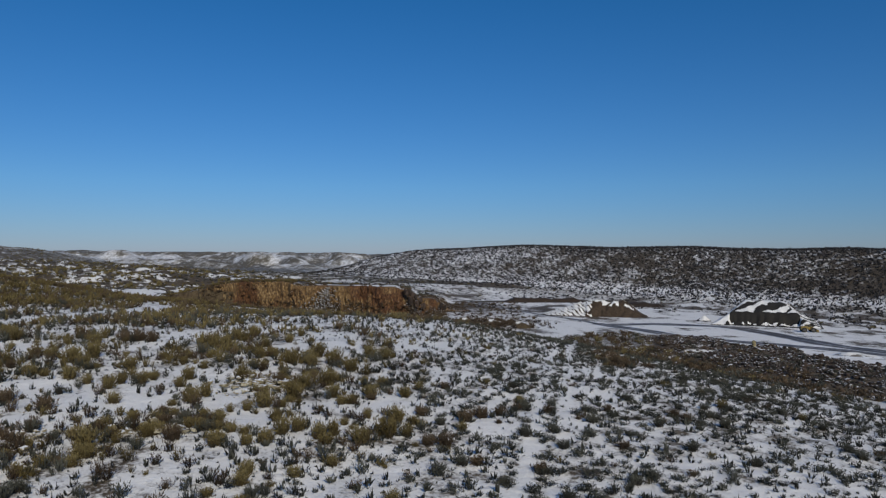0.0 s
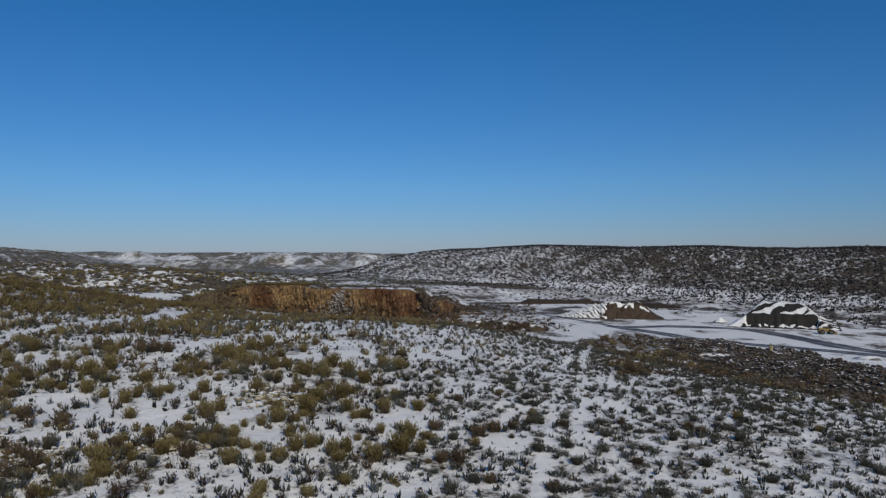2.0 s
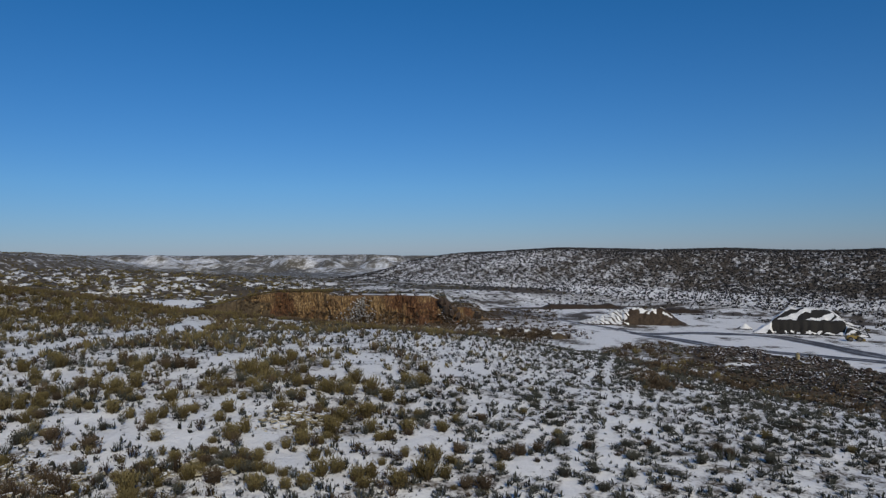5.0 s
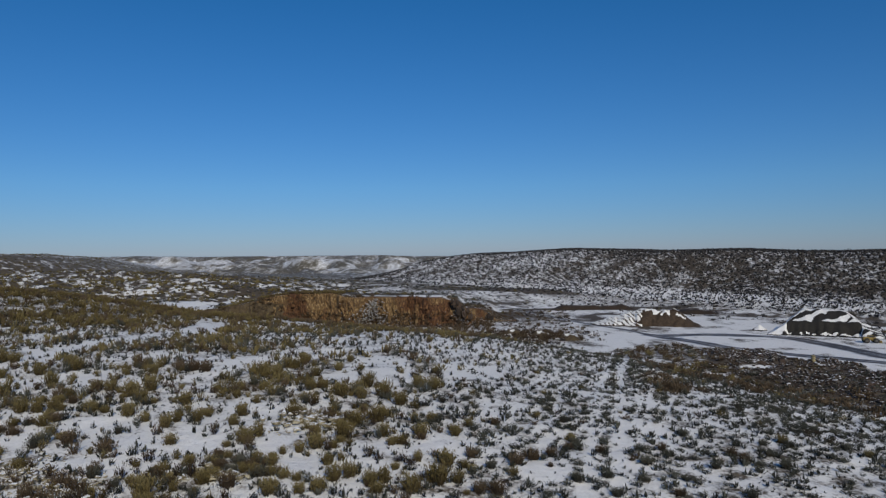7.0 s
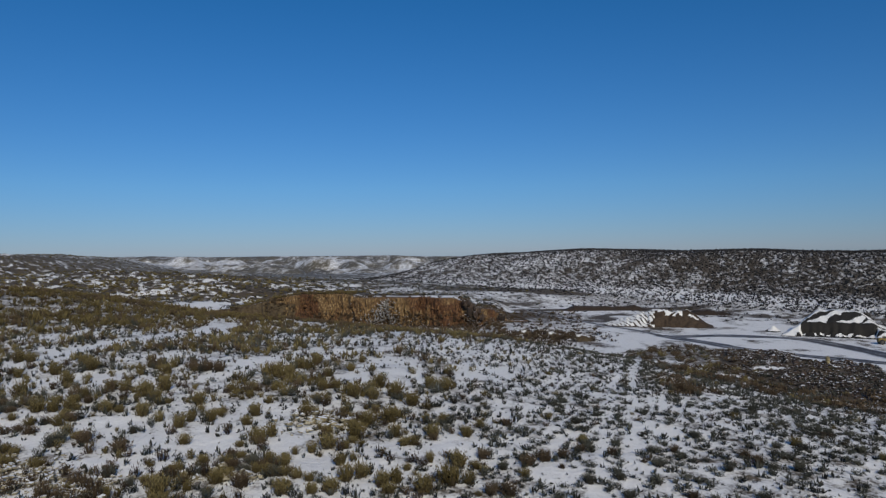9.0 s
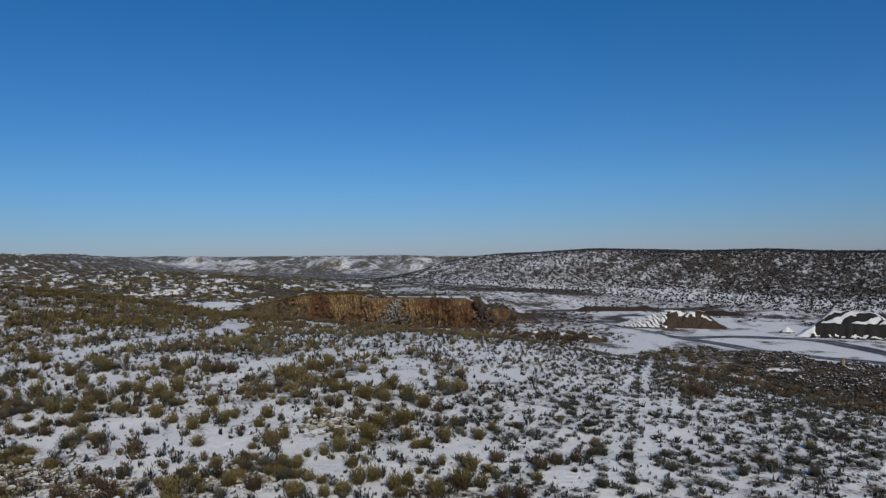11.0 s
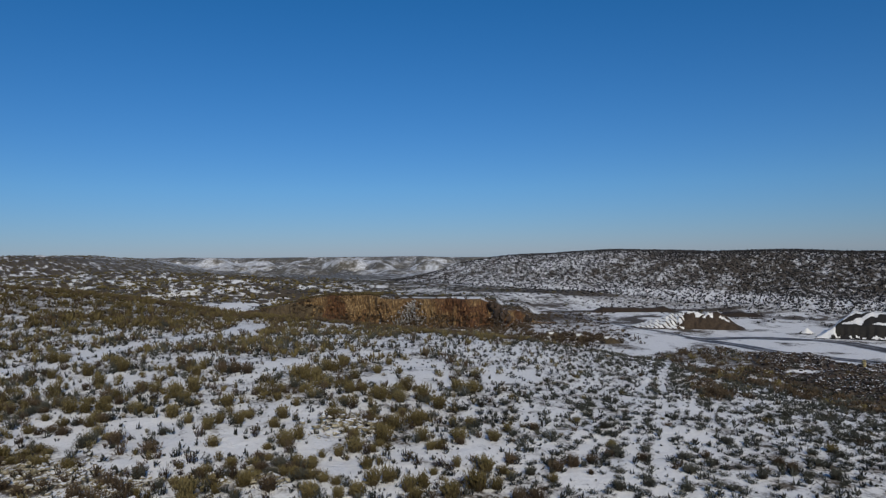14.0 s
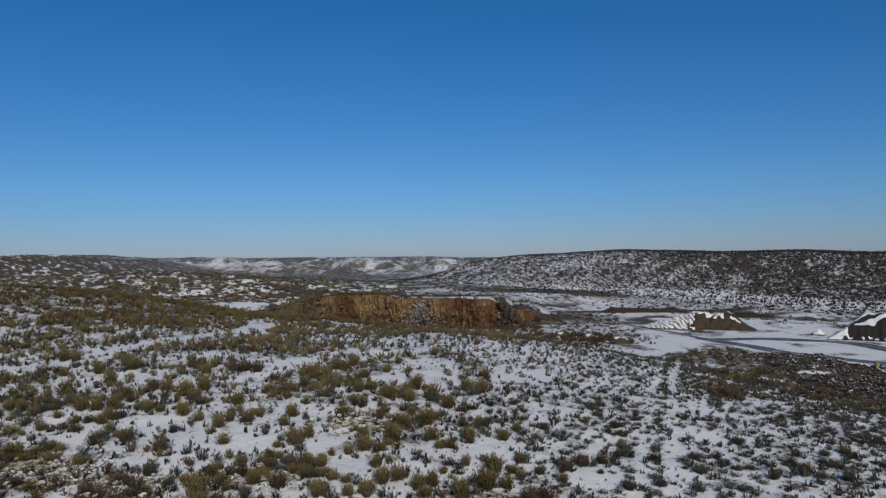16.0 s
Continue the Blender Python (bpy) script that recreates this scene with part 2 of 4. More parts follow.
def rock_material(name, stops, scale=1.2, snow=0.0, stretch=(1, 1, 1), zones=None, vary=0.26):
    m, n, l, b = material(name, 0.85)
    o, g = n.new("ShaderNodeObjectInfo"), n.new("ShaderNodeNewGeometry")
    t = tex(n, l, scale, 7, 0.65, stretch)
    f = calc(n, l, "ADD", calc(n, l, "MULTIPLY", t, 1.12 - vary * 2), calc(n, l, "MULTIPLY", calc(n, l, "ADD", o.outputs["Random"], g.outputs["Random Per Island"]), vary))
    c = ramp(n, l, f, *stops)
    if zones:
        c = mix(n, l, ramp(n, l, tex(n, l, 0.13, 4, 0.6, (1, 1, 0.6)), (0.44, (0, 0, 0)), (0.58, (1, 1, 1))), c, zones, "MULTIPLY")
    if snow:
        sep = n.new("ShaderNodeSeparateXYZ")
        l.new(g.outputs["Normal"], sep.inputs[0])
        up = calc(n, l, "ADD", sep.outputs[2], calc(n, l, "ADD", calc(n, l, "MULTIPLY", tex(n, l, 2.5, 4), 0.5), calc(n, l, "MULTIPLY", tex(n, l, 0.3, 3), 0.9)))
        c = mix(n, l, ramp(n, l, calc(n, l, "MULTIPLY", up, 0.5), (0.95 - snow * 0.3, (0, 0, 0)), (1.0 - snow * 0.3, (1, 1, 1))), c, (0.8, 0.82, 0.85))
    l.new(c, b.inputs["Base Color"])
    bump(n, l, b, tex(n, l, scale * 4, 6, 0.7), 0.6, 0.1)
    return m


M_GROUND = ground_material()
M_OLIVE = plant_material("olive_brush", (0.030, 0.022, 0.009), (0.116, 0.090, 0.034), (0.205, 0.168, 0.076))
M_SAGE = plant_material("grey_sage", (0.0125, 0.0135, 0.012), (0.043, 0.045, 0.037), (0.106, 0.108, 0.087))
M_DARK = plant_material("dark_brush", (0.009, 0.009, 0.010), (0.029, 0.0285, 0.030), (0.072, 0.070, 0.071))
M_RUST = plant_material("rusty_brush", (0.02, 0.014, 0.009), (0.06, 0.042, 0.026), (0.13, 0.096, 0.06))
M_CLIFF = rock_material("ochre_basalt", ((0.32, (0.018, 0.010, 0.006)), (0.44, (0.074, 0.042, 0.017)), (0.575, (0.18, 0.108, 0.042)), (0.74, (0.43, 0.315, 0.155))), 2.5, 0.22, (1, 1, 0.35), (0.52, 0.36, 0.29), 0.07)
M_DARKROCK = rock_material("dark_basalt", ((0.3, (0.005, 0.004, 0.003)), (0.55, (0.019, 0.013, 0.009)), (0.85, (0.075, 0.049, 0.033))), 1.5, 0.48)
M_SCREE = rock_material("grey_brown_scree", ((0.3, (0.03, 0.022, 0.016)), (0.55, (0.1, 0.07, 0.045)), (0.85, (0.26, 0.2, 0.14))), 1.5, 0.5)
M_SNOWSCREE = rock_material("snow_dusted_scree", ((0.3, (0.05, 0.045, 0.04)), (0.55, (0.16, 0.145, 0.125)), (0.85, (0.36, 0.34, 0.31))), 1.5, 0.62)
M_PALEROCK = rock_material("pale_ochre_stone", ((0.36, (0.035, 0.027, 0.014)), (0.48, (0.17, 0.142, 0.08)), (0.60, (0.33, 0.29, 0.19)), (0.78, (0.58, 0.54, 0.43))), 5.0, 0.7, vary=0.12)
M_SOILPILE = rock_material("brown_soil", ((0.3, (0.010, 0.006, 0.004)), (0.6, (0.038, 0.024, 0.013)), (0.9, (0.095, 0.062, 0.036))), 2.0)
M_GRAVEL = rock_material("black_gravel", ((0.3, (0.007, 0.006, 0.005)), (0.6, (0.017, 0.015, 0.012)), (0.9, (0.036, 0.032, 0.026))), 2.2)
M_BANK = rock_material("brown_earth", ((0.3, (0.024, 0.016, 0.009)), (0.55, (0.07, 0.048, 0.023)), (0.85, (0.14, 0.105, 0.055))), 1.3, 0.3, vary=0.05)
M_SNOW, _n, _l, _b = material("settled_snow", 0.7)
_l.new(ramp(_n, _l, tex(_n, _l, 1.1, 5), (0.3, (0.74, 0.735, 0.71)), (0.7, (0.87, 0.86, 0.83))), _b.inputs["Base Color"])
bump(_n, _l, _b, tex(_n, _l, 1.7, 5), 0.5, 0.15)


# ---------------------------------------------------------------- mesh helpers
def mesh_from(name, verts, faces, mats, attrs=None, smooth=False):
    me = bpy.data.meshes.new(name)
    verts, faces = np.asarray(verts, np.float32), np.asarray(faces, np.int32)
    k = faces.shape[1]
    me.vertices.add(len(verts))
    me.vertices.foreach_set("co", verts.ravel())
    me.loops.add(faces.size)
    me.loops.foreach_set("vertex_index", faces.ravel())
    me.polygons.add(len(faces))
    me.polygons.foreach_set("loop_start", np.arange(0, faces.size, k, dtype=np.int32))
    me.polygons.foreach_set("loop_total", np.full(len(faces), k, np.int32))
    if smooth:
        me.polygons.foreach_set("use_smooth", np.ones(len(faces), bool))
    for m in mats:
        me.materials.append(m)
    me.update(calc_edges=True)
    for key, val in (attrs or {}).items():
        a = me.attributes.new(key, "FLOAT", "POINT")
        a.data.foreach_set("value", np.asarray(val, np.float32))
    return me


def grid_faces(rows, cols):
    i = np.arange(rows - 1)[:, None] * cols + np.arange(cols - 1)[None, :]
    return np.stack([i, i + 1, i + cols + 1, i + cols], -1).reshape(-1, 4)



def part(name, me, parent, label="", m=None):
    """Links mesh data as one part under a thing."""
    ob = new(name, me)
    ob.parent = parent
    if m is not None:
        ob.matrix_basis = m
    return tagged(ob, label)


def box(bm, cx, cy, cz, sx, sy, sz, bevel=0.0, turn=0.0, mat=0, taper=1.0):
    m = Matrix.Translation((cx, cy, cz)) @ Matrix.Rotation(turn, 4, "Z") @ Matrix.Diagonal((sx, sy, sz, 1))
    r = bmesh.ops.create_cube(bm, size=1, matrix=m)
    vs = r["verts"]
    if taper != 1.0:
        for v in vs:
            if v.co.z > cz:
                v.co.x, v.co.y = cx + (v.co.x - cx) * taper, cy + (v.co.y - cy) * taper
    fs = {f for v in vs for f in v.link_faces}
    for f in fs:
        f.material_index = mat
    if bevel:
        es = list({e for v in vs for e in v.link_edges})
        bmesh.ops.bevel(bm, geom=es, offset=bevel, segments=1, affect="EDGES", profile=0.5)
    return vs


def tube(bm, p, q, r, seg=10, r2=None):
    p, q = Vector(p), Vector(q)
    m = Matrix.Translation((p + q) / 2) @ (q - p).to_track_quat("Z", "Y").to_matrix().to_4x4()
    return bmesh.ops.create_cone(bm, cap_ends=True, segments=seg, radius1=r, radius2=r if r2 is None else r2, depth=(q - p).length, matrix=m)["verts"]


def data(name, bm, *mats):
    me = bpy.data.meshes.new(name)
    bm.normal_update()
    bm.to_mesh(me)
    bm.free()
    for m in mats:
        me.materials.append(m)
    return me


# open snow between the shrubs: x, y, radius
CLEARINGS = ((-42.5, 71.5, 3.4), (-30.2, 56.9, 2.4), (-39.2, 56.8, 3.0), (-47, 67.4, 3.2), (-15.3, 76, 3.6), (-10.4, 76.4, 3.8), (-7, 66.5, 1.6),
             (-10.6, 46.8, 1.6), (-24.9, 48, 2.9), (-15.9, 43.2, 2.0), (-16.5, 52, 1.7), (-12.7, 48.8, 1.6), (23.9, 81.5, 2.2), (-3.7, 53.1, 1.5),
             (3.8, 49.2, 1.9), (-35.4, 52.7, 2.0), (-21.7, 51.1, 1.8), (-27.6, 80.9, 2.6), (-13, 85, 3.6), (13.9, 61.8, 1.8), (-2, 82, 4))


def openness(x, y):
    """1 in the clearings and wheel tracks of the knoll, 0 elsewhere."""
    o = np.zeros(np.shape(x))
    for cx, cy, r in CLEARINGS:
        o = np.maximum(o, ss(1.25, 0.75, np.hypot(x - cx, (y - cy) * 0.8) / r))
    d, _ = to_line(x, y, TRACK)
    o = np.maximum(o, 0.95 * ss(0.7, 0.3, np.abs(d - 0.95)))
    d, _ = to_line(x, y, LEFT_TRACK)
    o = np.maximum(o, 1.2 * ss(3.6, 2.2, d))
    d, _ = to_line(x, y, SIDE_TRACK)
    return np.maximum(o, ss(1.5, 0.8, d))


def belt(x, y):
    """The scrub belt at the knoll's right foot."""
    d, _ = to_line(x, y, ((38, 145), (36, 133), (32.5, 121), (28, 108), (30, 104), (37, 97), (41, 92), (46, 87), (54, 82)))
    inner, _ = to_line(x, y, ((41, 132), (39, 118), (41, 106), (46, 96)))
    rim, _ = to_line(x, y, ((25, 132), (29, 139), (36, 143)))
    tongue, _ = to_line(x, y, ((28, 106), (24.5, 95), (23, 86), (21.6, 77)))
    return ss(7.6, 3.4, np.minimum(np.minimum(np.minimum(d + 0.6, inner + 0.8), tongue + 3.6), rim + 1.6) + 5 * vnoise(x, y, 5, 92, 3))


def on_floor(x, y):
    """The levelled, snow-covered pit floor."""
    return ss(15, 24, x - (y - 170) * 0.1 + 3 * vnoise(x, y, 12, 91, 2)) * ss(0.6, 0.2, np.maximum(belt(x, y), rubble(x, y))) * ss(240, 226, y - 0.2 * x + 6 * vnoise(x, y, 14, 95, 2)) * ss(101, 90, x - 0.12 * (y - 150) + 5 * vnoise(x, y, 10, 96, 2)) * ss(0.95, 0.2, height(x, y) - FLOOR)


# thicker (positive) and thinner brush: x, y, radius, amount
THICKETS = ((-34, 81, 7, -0.3), (-38, 58, 5, -0.45), (-33, 46, 3, -0.2), (30, 70, 5, 0.4), (24, 52, 8, -0.4), (8, 51, 4, 0.35), (11, 68, 5, 0.25),
            (-12.5, 59.5, 4.5, 0.8), (-6, 60, 2.5, -0.3), (-50, 84, 8, 0.2), (-15, 57.5, 3, 0.4), (36, 84, 6, 0.35), (-13, 48.5, 4, 0.5), (-24, 41.5, 4, 0.8), (-36, 106, 8, -0.4), (-28.5, 80, 5, -0.25))


def thicket(x, y):
    t = np.zeros(np.shape(x))
    for cx, cy, r, k in THICKETS:
        t = t + k * bell(x, y, cx, cy, r, r)
    return t


# ---------------------------------------------------------------- ground sheet
def bare_of(x, y):
    b = 0.015 + 0.008 * ss(-14, 6, x) * ss(150, 120, y) + 0.05 * vnoise(x, y, 9, 31, 3) + 0.085 * vnoise(x, y, 1.6, 32, 2) * ss(140, 110, y) + (0.06 - 0.04 * ss(-12, 4, x)) * ss(-0.1, 0.5, vnoise(x, y, 6, 41, 3)) * ss(150, 120, y)
    b = b - 0.10 * openness(x, y) * ss(140, 120, y)
    b = b - 0.3 * bell(x, y, 45.8, 123.5, 4, 2.5) - (0.015 - 0.2 * vnoise(x, y * 0.6, 4, 97, 4) - 0.05 * ss(175, 215, y) - 0.13 * bell(x, y, 27, 215, 20, 28)) * on_floor(x, y) + 0.13 * belt(x, y) * (1 - on_floor(x, y)) + 0.42 * rubble(x, y)
    pit_ground = ss(6, 0, x) * ss(-92, -80, x) * ss(150, 165, y) * ss(213, 209, y)
    left_band = ss(-55, -75, x + 0.35 * (y - 150)) * ss(112, 130, y) * ss(205, 180, y)
    rocky = bell(x, y, -36, 46, 7, 3.2) + bell(x, y, -28, 43, 5, 2.5) + bell(x, y, -26, 40.8, 3.5, 2.5) + 0.8 * bell(x, y, -13.8, 58.2, 4.5, 2.6)
    b = b + (0.06 + 0.2 * vnoise(x, y, 1.3, 66, 2)) * np.clip(rocky, 0, 1)
    along, slope = hill_axes(x, y)
    on_hill = ss(14, 40, slope) * ss(-330, -270, along)
    b = b + (0.10 + 0.07 * ss(30, 90, x) + 0.02 * vnoise(x, y, 14, 98, 2) + 0.13 * vnoise(x, y, 1.2, 99, 2)) * on_hill
    b = b - 0.13 * ss(8, 3, np.abs(slope - 22 - 4 * vnoise(x, y, 20, 90, 2))) * ss(10, 40, x)
    foot = ss(16, 6, np.abs(slope - 2)) * ss(-30, 10, x)
    b = b + 0.08 * foot
    b = b + (0.09 + 0.12 * vnoise(x, y, 4, 67, 2)) * ss(86, 95, x) * ss(110, 130, y) * ss(235, 215, y)
    strips = ss(4, 0, np.abs(y - 0.05 * x - 243)) * ss(2, 12, x) * ss(75, 60, x) + 0.8 * ss(20, 8, np.abs(y + 0.35 * x - 312)) * ss(-40, 0, x) * ss(12, 0, (x - 50) * 0.778 + (y - 258) * 0.627)
    ledge = ss(0, 3, y - cliff_y(x)) * ss(232, 218, y) * ss(-20, -28, x) * ss(-66, -58, x)
    plain = ss(212, 225, y) * ss(30, 10, x) * (1 - on_floor(x, y)) * ss(12, 2, (x - 50) * 0.778 + (y - 258) * 0.627)
    corner = ss(1, 8, x) * ss(26, 18, x) * ss(150, 165, y) * ss(240, 225, y)
    b = b + plain * (0.06 + 0.10 * vnoise(x, y, 3.2, 69, 2) + 0.06 * ss(-0.35, 0.3, vnoise(x, y * 0.6, 12, 71, 4))) + 0.1 * corner
    olive_rise = bell(x, y, -58, 230, 26, 12)
    b = b + 0.2 * olive_rise + 0.16 * bell(x, y, -86, 261, 14, 9)
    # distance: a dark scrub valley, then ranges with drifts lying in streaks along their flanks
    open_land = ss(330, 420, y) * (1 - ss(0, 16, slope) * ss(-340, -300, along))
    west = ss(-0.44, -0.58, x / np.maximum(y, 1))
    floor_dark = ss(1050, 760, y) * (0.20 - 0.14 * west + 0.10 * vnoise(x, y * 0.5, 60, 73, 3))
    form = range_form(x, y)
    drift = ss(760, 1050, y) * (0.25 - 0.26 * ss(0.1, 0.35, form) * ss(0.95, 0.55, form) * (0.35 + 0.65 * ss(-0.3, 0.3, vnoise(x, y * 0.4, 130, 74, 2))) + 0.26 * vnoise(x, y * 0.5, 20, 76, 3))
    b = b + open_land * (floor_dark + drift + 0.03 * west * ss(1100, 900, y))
    b = b + (0.06 + 0.34 * vnoise(x, y, 2.4, 72, 2) + 0.06 * vnoise(x, y, 10, 70, 2)) * ss(-40, -70, x) * ss(205, 220, y) * ss(760, 640, y)
    rim = ss(1.5, 3, y - cliff_y(x)) * ss(14, 9, y - cliff_y(x)) * ss(-46, -42, x) * ss(-12, -15, x)
    b = b + 0.09 * bell(x, y, 4, 222, 13, 14) - 0.2 * rim + 0.14 * ss(-12, -9, x) * ss(8, 4, x) * ss(203, 206, y) * ss(232, 220, y) - 0.25 * bell(x, y, -93, 220, 14, 9, 10) - 0.2 * ss(4, 2, to_line(x, y, ((-96, 222), (-87, 238), (-74, 251), (-60, 256)))[0]) - 0.16 * bell(x, y, -70, 246, 22, 5)
    return b + 0.08 * pit_ground + 0.10 * left_band + 0.55 * strips + 0.26 * ledge


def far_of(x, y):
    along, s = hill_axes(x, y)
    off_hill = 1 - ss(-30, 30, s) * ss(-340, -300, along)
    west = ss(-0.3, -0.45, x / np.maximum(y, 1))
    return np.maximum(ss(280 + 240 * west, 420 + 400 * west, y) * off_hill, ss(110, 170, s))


def ground():
    rad = [0.0]
    r = 6.0
    while r < 4700:
        rad.append(r)
        r *= 1.05 if r < 28 else (1.0065 if r < 300 else (1.010 if r < 2800 else 1.03))
    ang = np.concatenate([np.linspace(-180, -48, 24, endpoint=False), np.linspace(-48, 42, 460, endpoint=False), np.linspace(42, 180, 25)])
    R, A = np.meshgrid(np.array(rad), np.radians(ang), indexing="ij")
    X, Y = R * np.sin(A), R * np.cos(A)
    f = grid_faces(*X.shape)[:, ::-1]
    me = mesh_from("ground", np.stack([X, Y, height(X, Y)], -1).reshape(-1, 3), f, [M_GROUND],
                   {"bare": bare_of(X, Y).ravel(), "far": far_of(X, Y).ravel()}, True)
    return tagged(new("ground", me), "snow-dusted stony rangeland with bare soil patches", "ground", kind="structure")


def smooth_line(line, step):
    p = [Vector((*q, 0)) for q in line]
    p = [p[0] * 2 - p[1]] + p + [p[-1] * 2 - p[-2]]
    out = []
    for i in range(1, len(p) - 2):
        n = max(2, int((p[i + 1] - p[i]).length / step))
        for k in range(n):
            t = k / n
            out.append(0.5 * (2 * p[i] + (p[i + 1] - p[i - 1]) * t + (2 * p[i - 1] - 5 * p[i] + 4 * p[i + 1] - p[i + 2]) * t * t
                              + (3 * p[i] - p[i - 1] - 3 * p[i + 1] + p[i + 2]) * t ** 3))
    return out + [p[-2]]


def road(name, line, width, label, lift):
    """A worn wheel road: two dark ruts with a ragged snowy edge, laid over the ground."""
    pts = smooth_line(line, 0.7)
    cols, v, wear = 13, [], []
    for i, p in enumerate(pts):
        d = (pts[min(i + 1, len(pts) - 1)] - pts[max(i - 1, 0)]).normalized()
        side = Vector((d.y, -d.x, 0))
        w = width * (1 + 0.25 * noise.noise((i * 0.09, len(name), 0)))
        for k in range(cols):
            a = (k / (cols - 1) - 0.5)
            q = p + side * a * w + side * 0.25 * noise.noise((i * 0.3, k * 0.2, 3))
            v.append((q.x, q.y, 0))
            e = min(1, (0.5 - abs(a)) * 4) * (0.86 + 0.14 * math.cos(a * 4 * math.pi * 0.9 + math.pi))
            wear.append(e)
    v = np.array(v)
    v[:, 2] = height(v[:, 0], v[:, 1]) + np.where(np.array(wear) < 0.02, -0.03, lift)
    me = mesh_from(name, v, grid_faces(len(pts), cols), [M_ROAD], {"wear": wear}, True)
    return tagged(new(name, me), label, "road", kind="structure")


def road_material():
    m, n, l, b = material("worn_gravel_road", 0.6)
    t = calc(n, l, "ADD", calc(n, l, "MULTIPLY", tex(n, l, 1.3, 6, 0.7), 0.5), calc(n, l, "MULTIPLY", attr(n, "wear"), 0.5))
    t = calc(n, l, "ADD", t, calc(n, l, "MULTIPLY", tex(n, l, 0.16, 4, 0.6), 0.4))
    dirt = ramp(n, l, tex(n, l, 2.5, 5), (0.3, (0.035, 0.03, 0.026)), (0.7, (0.095, 0.084, 0.072)))
    l.new(mix(n, l, ramp(n, l, t, (0.52, (0, 0, 0)), (0.88, (1, 1, 1))), (0.78, 0.79, 0.8), dirt), b.inputs["Base Color"])
    bump(n, l, b, tex(n, l, 4, 5), 0.4, 0.05)
    return m


M_ROAD = road_material()
ground()
road("haul_road", HAUL_ROAD, 6.2, "dark wheel-worn gravel road across the snowy pit floor", 0.05)
road("loop_road", LOOP_ROAD, 5.2, "thin dark wheel track looping over snowy pit floor", 0.035)
road("back_road", BACK_ROAD, 2.4, "faint dirty wheel track through the snow", 0.035)

# ---------------------------------------------------------------- brush
rng = np.random.default_rng(4)


def bush_arrays(rng, tall, stems, leaves, leaf=0.07, spread=0.55):
    """Triangles of one shrub, one unit wide and high: leaning stems, and the narrow upright sprays on them."""
    base = rng.normal(0, 0.17, (stems, 2))
    az, lean = np.arctan2(base[:, 1], base[:, 0]) + rng.normal(0, 0.9, stems), np.abs(rng.normal(0, spread, stems))
    out = np.stack([np.cos(az) * np.sin(lean), np.sin(az) * np.sin(lean), np.cos(lean)], -1)
    root = np.stack([base[:, 0], base[:, 1], np.full(stems, -0.06)], -1)
    tip = root + out * (tall * rng.uniform(0.6, 1.03, stems))[:, None]
    side = np.cross(out, rng.normal(0, 1, (stems, 3)))
    side /= np.linalg.norm(side, axis=1)[:, None] + 1e-6
    stem = np.stack([root - side * 0.02, root + side * 0.02, tip], 1).reshape(-1, 3)
    v = []
    for _ in range(leaves):
        t = rng.uniform(0.1, 0.98, stems)[:, None]
        c = root + (tip - root) * t + rng.normal(0, 0.04, (stems, 3))
        a = rng.normal(0, 0.42, (stems, 3)) + out * 1.5
        a[:, 2] = np.abs(a[:, 2]) + 0.5
        a /= np.linalg.norm(a, axis=1)[:, None]
        b = np.cross(a, rng.normal(0, 1, (stems, 3)))
        b /= np.linalg.norm(b, axis=1)[:, None] + 1e-6
        s = leaf * rng.uniform(0.6, 1.5, (stems, 1))
        v.append(np.stack([c - b * s * 0.52, c + b * s * 0.52, c + a * s * 2.4], 1))
    leafv = np.concatenate(v).reshape(-1, 3)
    wide = np.percentile(np.hypot(leafv[:, 0], leafv[:, 1]), 90) * 2
    high = np.percentile(leafv[:, 2], 96)
    for q in (stem, leafv):
        q[:, :2] /= wide
        q[:, 2] = np.maximum(q[:, 2], -0.06) / high
    return stem, leafv


def scatter(name, spots, templates, mat, label, zs=None):
    """Shrubs past counting, as one object. spots: x, y, width, height, tint."""
    vs, tints, tips = [], [], []
    zs = height(spots[:, 0], spots[:, 1]) if zs is None else zs
    for (x, y, w, h, tint), z in zip(spots, zs):
        p = templates[rng.integers(len(templates))]
        a = rng.uniform(0, 6.283)
        c, n = math.cos(a) * w, math.sin(a) * w
        q = np.empty_like(p)
        q[:, 0], q[:, 1], q[:, 2] = p[:, 0] * c - p[:, 1] * n + x, p[:, 0] * n + p[:, 1] * c + y, p[:, 2] * h + z
        vs.append(q)
        tints.append(np.full(len(q), tint))
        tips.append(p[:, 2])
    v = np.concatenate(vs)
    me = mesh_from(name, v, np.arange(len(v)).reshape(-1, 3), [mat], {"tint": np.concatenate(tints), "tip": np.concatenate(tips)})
    return tagged(new(name, me), label, "shrubs", kind="stuff")


def jitter_spots(x0, x1, y0, y1, step, grow=0.0):
    """Loose grid of spots over a field, with the step growing with distance."""
    rows, y = [], y0
    while y < y1:
        st = step * (1 + grow * (y - y0))
        xs = np.arange(x0, x1, st)
        rows.append(np.stack([xs + rng.uniform(-0.6, 0.6, len(xs)) * st, y + rng.uniform(-0.6, 0.6, len(xs)) * st], -1))
        y += st
    p = np.concatenate(rows)
    a = np.degrees(np.arctan2(p[:, 0], p[:, 1] + 4))
    return p[(a > -45) & (a < 36)]


def both(t):
    return np.concatenate(t)


